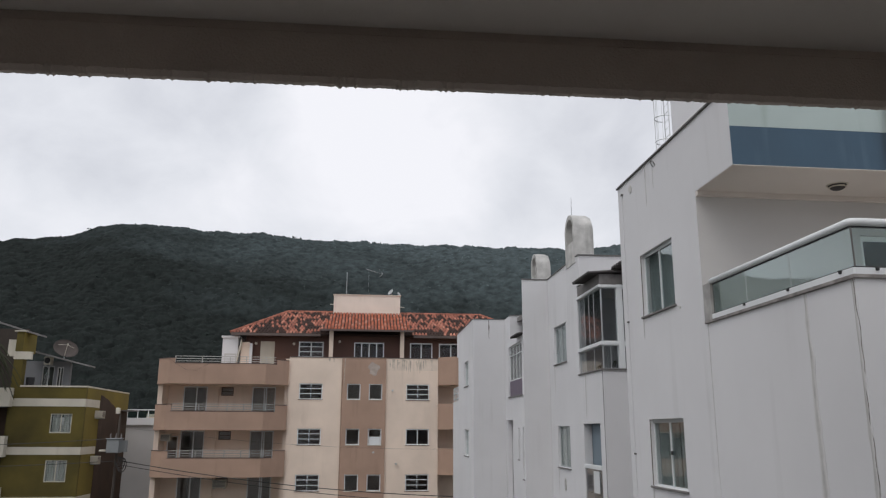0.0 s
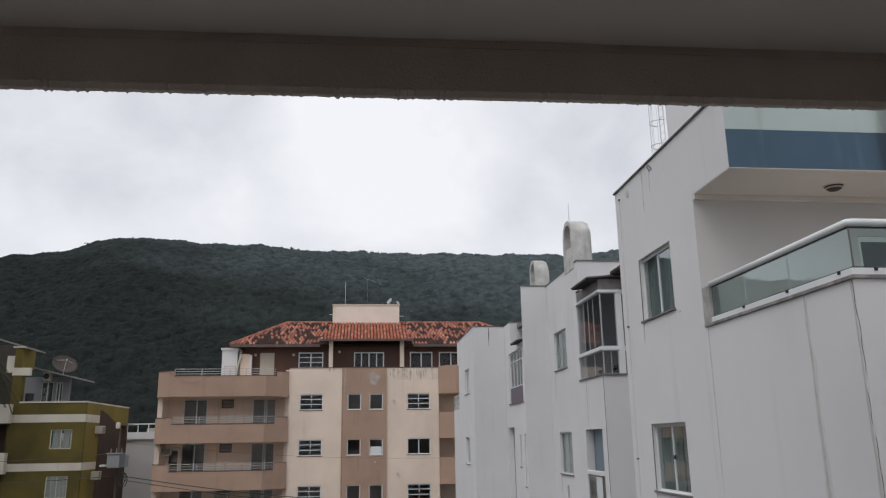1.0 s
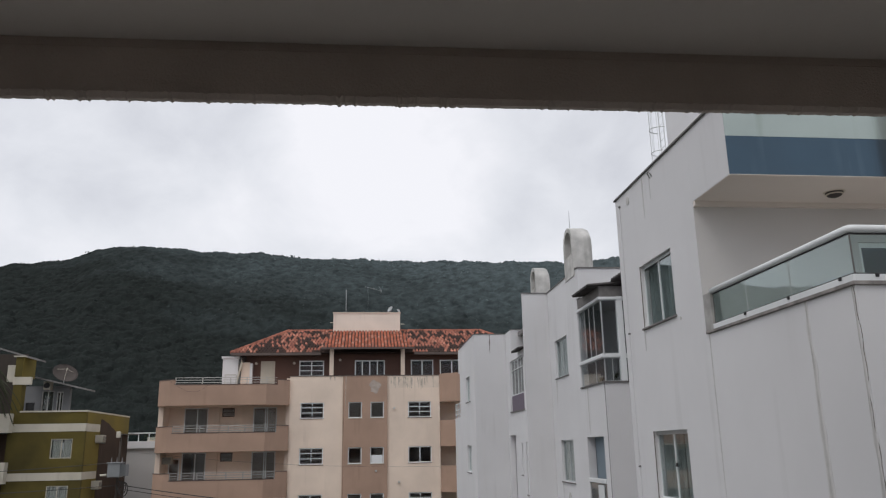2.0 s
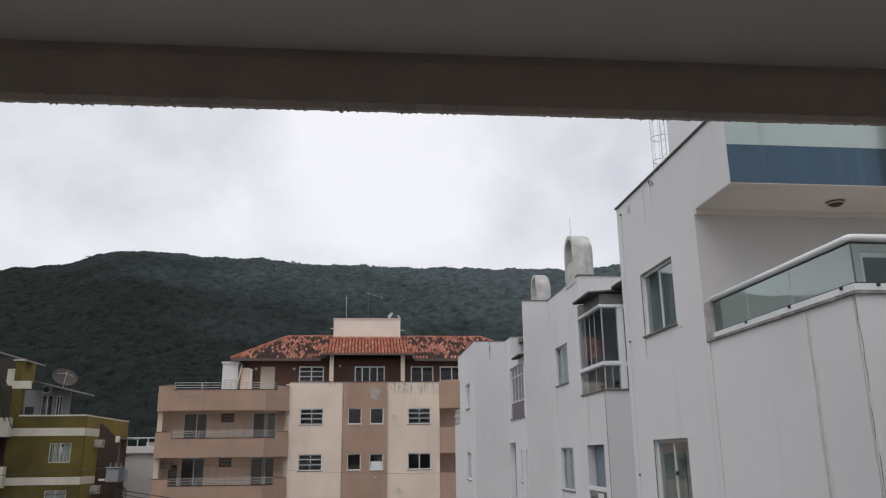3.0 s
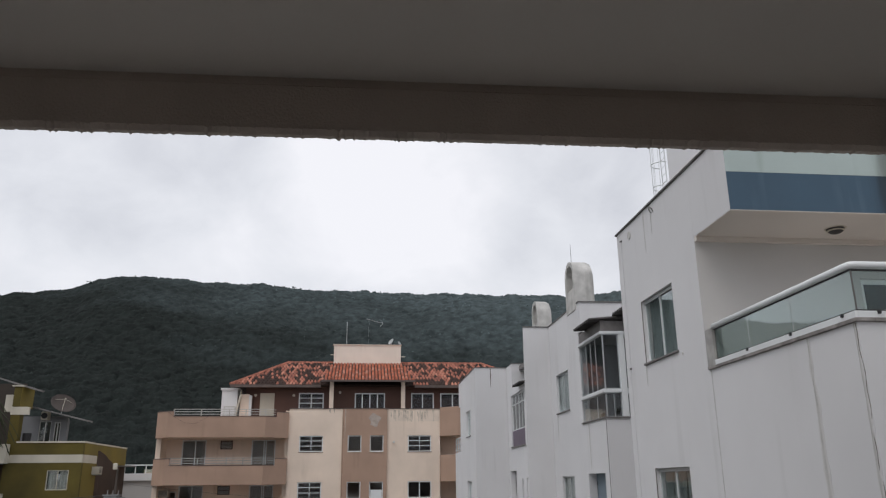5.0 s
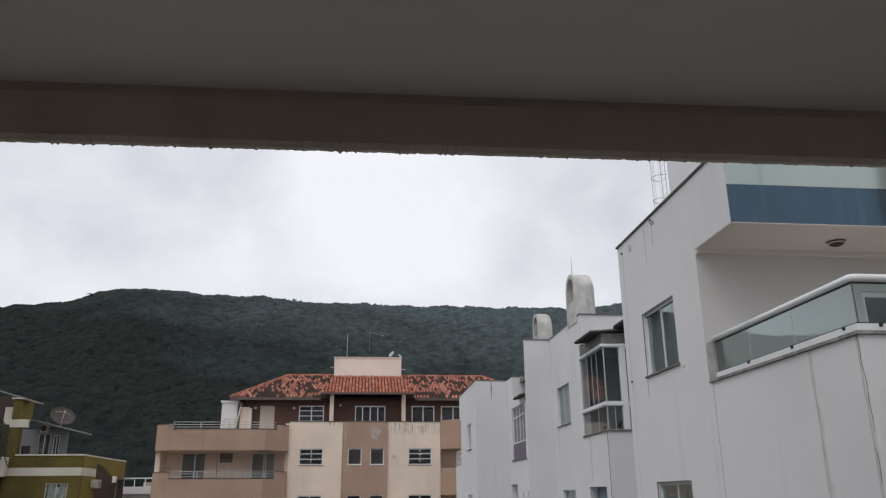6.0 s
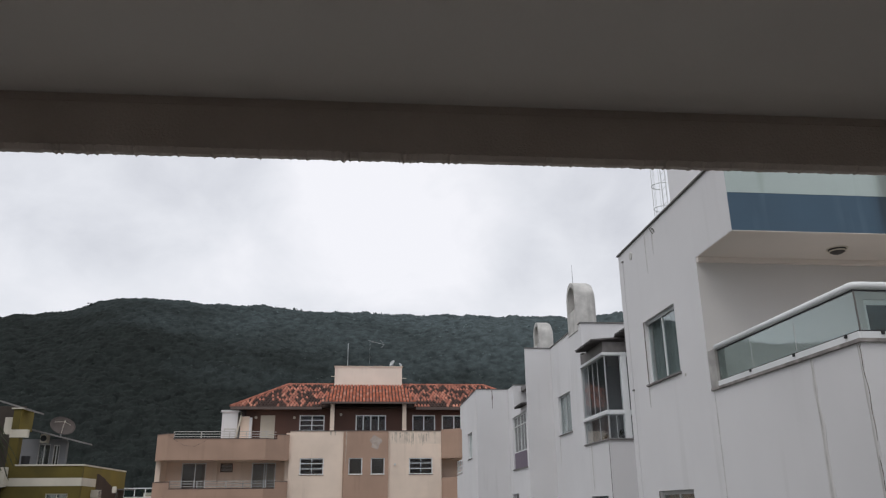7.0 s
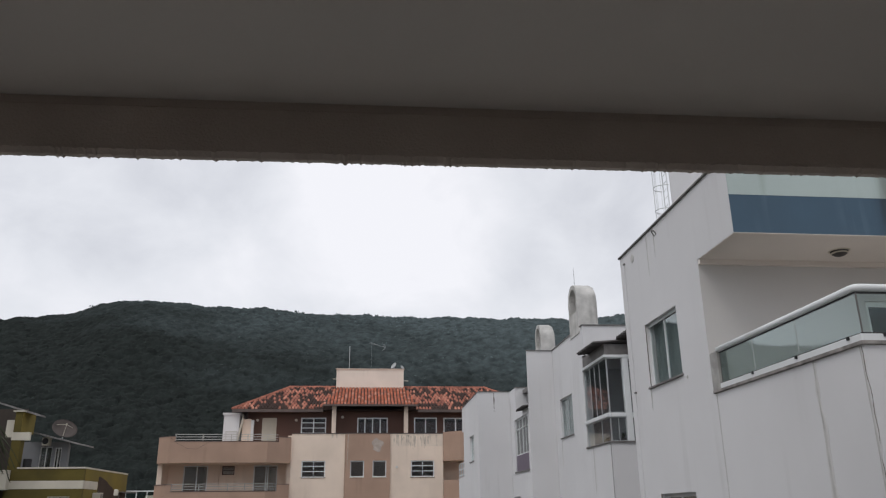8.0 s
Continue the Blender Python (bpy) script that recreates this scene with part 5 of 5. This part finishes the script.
def dish(name, at, r, aim, mat, label, group="", rise=0.95):
    """A dish aerial: a shallow bowl with rim, feed arm, feed and foot."""
    top = thing(name, at, label, "satellite dish", group)
    turn = Vector(aim).to_track_quat("Z", "Y").to_matrix().to_4x4()
    m = Matrix.Translation(Vector(at) + Vector((0, 0, r * rise))) @ turn
    bm = bmesh.new()
    rings = []
    for i in range(7):
        rr = r * i / 6
        rings.append([bm.verts.new(m @ Vector((rr * math.cos(a), rr * math.sin(a), 0.3 * rr * rr / r))) for a in np.linspace(0, 2 * math.pi, 25)[:-1]] if i else [bm.verts.new(m @ Vector((0, 0, 0)))])
    for k in range(24):
        bm.faces.new((rings[0][0], rings[1][k], rings[1][(k + 1) % 24]))
    for a, b in zip(rings[1:], rings[2:]):
        for k in range(24):
            bm.faces.new((a[k], a[(k + 1) % 24], b[(k + 1) % 24], b[k]))
    ext = bmesh.ops.extrude_face_region(bm, geom=list(bm.faces))
    bmesh.ops.translate(bm, verts=[v for v in ext["geom"] if isinstance(v, bmesh.types.BMVert)], vec=(m.to_3x3() @ Vector((0, 0, -0.02))))
    part("bowl", bm, mat, top, smooth=True)
    part("rim", tube(bmesh.new(), [m @ Vector((r * math.cos(a), r * math.sin(a), 0.3 * r)) for a in np.linspace(0, 6.283, 25)], r * 0.025, 6), mat, top)
    for a in (0.3, 2.4, 4.5):
        part("feed_arm", rod(bmesh.new(), m @ Vector((r * 0.75 * math.cos(a), r * 0.75 * math.sin(a), 0.17 * r)), m @ Vector((0, 0, 0.75 * r)), r * 0.018, 6), OFFWHITE, top)
    part("feed", rod(bmesh.new(), m @ Vector((0, 0, 0.68 * r)), m @ Vector((0, 0, 0.85 * r)), r * 0.06, 8), OFFWHITE, top)
    part("foot", rod(bmesh.new(), at, m @ Vector((0, 0, -0.02)), r * 0.05, 8), METAL, top)
    return top


dish("satellite_dish", (1.95, 55.15, 9.65), 0.24, (-0.75, -0.5, 0.55), METAL, "small grey dish on the tank house")
dish("satellite_dish", (2.5, 55.15, 9.65), 0.14, (0.6, -0.5, 0.5), METAL, "tiny grey dish on the tank house")
part("outlet_pipe", rod(bmesh.new(), (2.6, 55.3, 8.85), (2.95, 55.3, 8.83), 0.03, 6), OFFWHITE, cream)
part("outlet_pipe", rod(bmesh.new(), (-2.4, 55.3, 8.95), (-2.1, 55.3, 8.95), 0.03, 6), OFFWHITE, cream)


def air_conditioner(x, y, z, facing, wide=0.8, high=0.5, label="white box air conditioner on the wall", fan=False):
    """A wall air conditioner; facing is the way that its grille looks."""
    top = thing("air_conditioner", (x, y, z), label, "air conditioner", "wall air conditioners")
    m = Matrix.Translation((x, y, z)) @ Vector(facing).to_track_quat("-Y", "Z").to_matrix().to_4x4()

    def put(name, bm, mat):
        bm.transform(m)
        part(name, bm, mat, top)

    put("case", box(bmesh.new(), -wide / 2, wide / 2, -0.45, 0.02, 0, high, 0.02), OFFWHITE)
    if fan:
        put("fan_grille", rod(bmesh.new(), (0, -0.47, high / 2), (0, -0.44, high / 2), high * 0.36, 18), RUBBER)
    for k in range(0 if fan else 5):
        put("slat", box(bmesh.new(), -wide * 0.44, wide * 0.44, -0.468, -0.452, high * (0.16 + 0.155 * k), high * (0.24 + 0.155 * k)), LOUVRE)
    put("bracket", boxes((-wide * 0.4, -wide * 0.36, -0.45, 0.02, -0.05, -0.004), (wide * 0.36, wide * 0.4, -0.45, 0.02, -0.05, -0.004)), METAL)


air_conditioner(-12.25, 51.6, -0.62, (0, -1, 0), 0.75, 0.45)
air_conditioner(-8.7, 51.75, -3.45, (0, -1, 0), 0.85, 0.5, label="pale box air conditioner under a vent window")

# ---- the olive green house ----
olive = thing("house", (-20, 53, GROUND), "olive green house with white bands and roof terrace", "house")
fo, fq = Face("y", 48.94), Face("x", -16.45, -1)
ow = [(-18.36, -17.13, -0.13, 1.0), (-18.36, -17.13, -2.92, -1.68)]
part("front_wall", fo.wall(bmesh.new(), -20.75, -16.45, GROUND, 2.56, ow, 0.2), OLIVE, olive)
part("side_wall", fq.wall(bmesh.new(), 49.14, 57.6, GROUND, 2.56, (), 0.2), OLIVE_LIT, olive)
part("coping", boxes((-20.3, -16.42, 48.9, 49.16, 2.56, 2.65), (-16.67, -16.42, 49.16, 57.6, 2.56, 2.65)), OFFWHITE, olive)
for z0, z1 in ((1.42, 1.88), (-1.37, -0.93), (-4.2, -3.75)):
    part("band", boxes((-20.76, -16.44, 48.925, 48.94, z0, z1), (-16.45, -16.435, 48.94, 51.5, z0, z1)), OFFWHITE, olive, "dirty white string band")
for wv in ow:
    window(olive, fo, *wv, (0.5,), pane=PANE, curtain=CURTAIN_PALE, frame_mat=OFFWHITE, w=0.05, inset=0.03, sill=False, label="white window with pale curtains", curtain_span=((0.08, 0.42), (0.58, 0.90)))
br = bmesh.new()
cols = []
for k in np.linspace(0, 1, 25):
    y, z = 51.6 + 5.98 * k, 2.2 - 0.85 * min(1, k / 0.75) ** 2 * (3 - 2 * min(1, k / 0.75)) + 0.02 * math.sin(k * 31)
    cols.append([br.verts.new((x, y, v)) for x, v in ((-16.432, GROUND), (-16.432, z), (-16.452, z), (-16.452, GROUND))])
for a, c in zip(cols, cols[1:]):
    for q in range(4):
        br.faces.new((a[q], c[q], c[(q + 1) % 4], a[(q + 1) % 4]))
for c in (cols[0], cols[-1]):
    br.faces.new(c)
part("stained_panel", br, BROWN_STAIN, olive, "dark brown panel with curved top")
part("canopy", boxes((-16.45, -15.7, 56.0, 57.6, 1.35, 1.42)), ROOF_GREY, olive)
part("roof_deck", boxes((-20.75, -16.65, 49.14, 58.0, 1.6, 1.8)), STONE, olive)
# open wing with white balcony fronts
# the recess's shade is put into this wall's dark brown colour
part("wing_wall", boxes((-27.0, -20.75, 50.6, 50.8, GROUND, 2.4)), BROWN_STAIN, olive, "back of the balconies, coloured dark for their shade")
part("wing_wall", boxes((-20.95, -20.75, 49.14, 50.6, GROUND, 2.56)), OLIVE, olive)
for z0, z1 in ((1.38, 2.48), (-1.5, -0.3), (-4.4, -3.2)):
    part("balcony_front", boxes((-27.0, -20.62, 48.5, 48.65, z0, z1), (-20.77, -20.62, 48.65, 48.93, z0, z1)), OFFWHITE, olive, "white balcony front")
    part("balcony_slab", boxes((-27.0, -20.78, 48.65, 50.6, z0, z0 + 0.15)), GREY_WALL, olive)
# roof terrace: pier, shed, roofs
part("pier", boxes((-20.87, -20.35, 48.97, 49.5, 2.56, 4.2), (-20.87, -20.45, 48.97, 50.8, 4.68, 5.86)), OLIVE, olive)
part("pier_side", boxes((-20.45, -20.435, 48.98, 50.8, 4.68, 5.86)), OLIVE_LIT, olive, "lit side of the chimney pier, in a lighter olive")
part("pier_cap", boxes((-21.0, -20.36, 48.87, 50.9, 5.86, 5.93)), OFFWHITE, olive)
part("beam", boxes((-20.92, -19.9, 48.96, 49.2, 4.2, 4.66)), OFFWHITE, olive, "white beam under the lean-to roof")
part("white_pier", boxes((-21.4, -20.9, 49.2, 49.6, 4.4, 5.4)), OFFWHITE, olive)
fg = Face("y", 52.0)
sw = [(-20.36, -19.62, 2.4, 4.05), (-19.45, -19.05, 2.3, 4.0)]
part("shed_wall", fg.wall(bmesh.new(), -21.5, -18.66, 1.8, 4.35, sw, 0.15), GREY_WALL, olive, "grey rendered terrace room")
window(olive, fg, *sw[0], (0.5,), pane=PANE_DARK, frame_mat=RAIL, w=0.05, sill=False, label="white framed window")
window(olive, fg, *sw[1], (0.5,), pane=PANE_DARK, frame_mat=RAIL, w=0.06, sill=False, label="glazed door")
part("shed_wall", boxes((-18.75, -18.66, 52.15, 52.35, 1.8, 4.2)), GREY_WALL, olive)


part("lean_to_roof", slab_between((-21.1, 4.93), (-17.25, 3.98), 50.95, 52.4, 0.09), ROOF_GREY, olive, "sloping grey lean-to roof")
part("upper_roof", slab_between((-25.0, 7.25), (-19.55, 5.62), 49.2, 50.0, 0.10), ROOF_GREY, olive, "sloping grey upper roof")
part("upper_wall", boxes((-26.0, -21.5, 52.0, 52.2, 1.8, 6.4)), CONCRETE, olive)
dish("satellite_dish", (-18.97, 51.6, 4.48), 0.74, (0.46, -0.62, 0.62), DISH, "large weathered mesh dish on the lean-to roof", rise=0.70)
air_conditioner(-19.95, 52.0, 4.1, (0, -1, 0), 0.42, 0.52, fan=True)
air_conditioner(-16.45, 51.1, 0.78, (1, 0, 0), 0.6, 0.45)
air_conditioner(-16.45, 51.1, -1.95, (1, 0, 0), 0.6, 0.45)
bucket = thing("bucket", (-20.0, 49.6, 1.8), "dark plastic tub on the terrace", "bucket")
part("tub", rod(bmesh.new(), (-20.0, 49.5, 1.8), (-20.0, 49.5, 3.15), 0.2, 14, 0.24), RUBBER, bucket)

# ---- low white building behind ----
low = thing("low_building", (-14, 64, GROUND), "low grey-white building with glass terrace railing", "building")
part("wall", boxes((-22.0, -9.5, 60.0, 68.0, GROUND, 0.55)), LOW_WALL, low)
part("cornice", boxes((-22.1, -9.4, 59.8, 60.0, 0.45, 0.95)), WHITE, low)
part("terrace_wall", boxes((-15.9, -13.0, 60.6, 60.8, 0.55, 1.25), (-14.9, -14.2, 62.0, 62.6, 0.55, 2.2)), CREAM, low)
part("handrail", boxes((-18.0, -13.0, 60.05, 60.12, 1.5, 1.58)), ALU, low)
for k in range(7):
    x = -17.9 + 0.75 * k
    part("rail_post", boxes((x - 0.025, x + 0.025, 60.05, 60.12, 0.95, 1.5)), ALU, low)
    part("rail_glass", boxes((x + 0.04, x + 0.71, 60.07, 60.09, 1.0, 1.45)), BALUSTRADE, low)

# ---- utility pole, transformer, cables ----
PX, PY = -12.92, 44.0
pole = thing("utility_pole", (PX, PY, GROUND), "brown-grey concrete utility pole", "pole")
part("shaft", rod(bmesh.new(), (PX, PY, GROUND), (PX, PY, 0.95), 0.12, 12, 0.05), CONCRETE, pole, smooth=True)
trafo = thing("transformer", (-12.95, 43.5, -1.15), "grey pole-mounted transformer with bushings", "transformer")
part("tank", box(bmesh.new(), -13.25, -12.60, 43.2, 43.85, -1.12, -0.42, 0.04), TRANSFORMER, trafo)
part("lid", box(bmesh.new(), -13.3, -12.55, 43.15, 43.9, -0.42, -0.36, 0.015), TRANSFORMER, trafo)
for k in range(8):
    part("cooling_fin", boxes((-12.58 + 0.035 * k, -12.565 + 0.035 * k, 43.25, 43.8, -1.08, -0.48)), TRANSFORMER, trafo)
part("bracket", boxes((-12.98, -12.86, 43.8, 44.0, -0.9, -0.6)), METAL, trafo)
for k in range(3):
    part("bushing", rod(bmesh.new(), (-13.15 + 0.27 * k, 43.5, -0.36), (-13.15 + 0.27 * k, 43.5, -0.12), 0.04, 10, 0.02), STONE, trafo)
part("drip_tray", box(bmesh.new(), -13.6, -13.3, 43.2, 43.6, -1.05, -0.95, 0.02), OFFWHITE, trafo)
slamp = thing("street_lamp", (PX, PY, 1.0), "white street lamp head on the pole", "lamp")
part("arm", tube(bmesh.new(), [(PX, PY, 0.7), (PX + 0.1, 43.5, 0.95), (PX + 0.18, 43.0, 1.02)], 0.025, 8), CONCRETE, slamp)
part("head", box(bmesh.new(), PX + 0.08, PX + 0.28, 42.85, 43.05, 0.88, 1.2, 0.04), OFFWHITE, slamp)


def cable(name, a, b, sag, r, label, n=18):
    pts = [Vector(a).lerp(Vector(b), i / n) - Vector((0, 0, sag * 4 * (i / n) * (1 - i / n))) for i in range(n + 1)]
    tagged(part(name, tube(bmesh.new(), pts, r, 6), CABLE), label, "cable", "street cables")


cable("power_cable", (-12.95, 43.9, -0.38), (-27, 43.2, -0.95), 0.1, 0.018, "thin black street cable")
cable("power_cable", (-12.95, 43.9, -1.55), (-27, 43.2, -1.9), 0.12, 0.018, "thin black street cable")
cable("power_cable", (-12.6, 43.9, -1.55), (6.0, 43.2, -3.4), 0.35, 0.024, "thick black bundled street cable")
cable("power_cable", (-12.6, 43.9, -1.75), (6.0, 43.2, -3.8), 0.3, 0.018, "thin black street cable")
cable("power_cable", (-12.6, 43.9, 0.2), (6.0, 44.2, -0.9), 0.35, 0.005, "very thin street wire")
for k in range(5):
    r = 0.17 + 0.05 * k
    tagged(part("cable_loop", tube(bmesh.new(), [(-12.75 + 0.06 * k + r * 0.6 * math.cos(t), 43.6 + 0.03 * k, -1.5 - 0.06 * k + r * math.sin(t)) for t in np.linspace(-2.6, 1.6, 16)], 0.025, 6), CABLE), "black coiled cable below the transformer", "cable", "transformer cables")

# ---- palm beside the balconies ----
palm = thing("palm_tree", (-21.8, 46.5, GROUND), "palm with drooping dull green fronds", "tree")
part("trunk", tube(bmesh.new(), [(-21.8, 46.5, GROUND), (-21.75, 46.5, -3), (-21.7, 46.5, 1), (-21.65, 46.5, 4.75)], 0.13, 10), CONCRETE, palm, smooth=True)
rng = random.Random(3)
for k in range(52):
    az, up = 2 * math.pi * k / 52 * 5 + rng.uniform(-0.15, 0.15), rng.uniform(-0.9, 1.3)
    length = rng.uniform(1.3, 2.2)
    bm = bmesh.new()
    spine = [Vector((-21.65 + math.cos(az) * length * t, 46.5 + math.sin(az) * length * t, 4.75 + up * t * 1.2 - 1.9 * t * t)) for t in np.linspace(0, 1, 13)]
    tube(bm, spine, 0.015, 4)
    side = Vector((-math.sin(az), math.cos(az), 0))
    for i in range(1, 13):
        for sgn in (-1, 1):
            for s2 in (0.0, 0.06):
                p = spine[i] + (spine[i - 1] - spine[i]) * (s2 * 8)
                tip = p + side * sgn * 0.38 * math.sin(math.pi * min(0.95, i / 12 + 0.12)) + Vector((math.cos(az) * 0.18, math.sin(az) * 0.18, -0.28))
                w = Vector((math.cos(az), math.sin(az), 0)) * 0.022
                q = [bm.verts.new(v) for v in (p - w, p + w, tip)]
                bm.faces.new(q)
    part("frond", bm, PALM, palm)

# ---- fresh clay tiles of the porch roof, one by one ----
porch = bpy.data.objects["porch_roof"]
tilt, length = slope_frame(51.05, 6.60, RIDGE_Y, RIDGE_Z + 0.05)
fresh = [tile_mesh(m) for m in (TILE_FRESH, TILE_FRESH, TILE_FRESH, TILE_FRESH, TILE_PALE, TILE_OLD)]
rng = random.Random(5)
for r in range(12):
    s = min(r * 0.385, length - 0.42)
    for c in range(28):
        x = -2.69 + c * 0.2215
        if not -2.74 + 0.6 * s / length < x < 3.34 - 0.7 * s / length:
            continue
        t = part("tile", rng.choice(fresh), None, porch)
        t.matrix_basis = Matrix.Translation((x + rng.uniform(-0.012, 0.012), 51.02 + s * math.cos(tilt), 6.60 + s * math.sin(tilt) + rng.uniform(0.0, 0.012))) @ Matrix.Rotation(tilt, 4, "X") @ Matrix.Rotation(rng.uniform(-0.03, 0.03), 4, "Z")
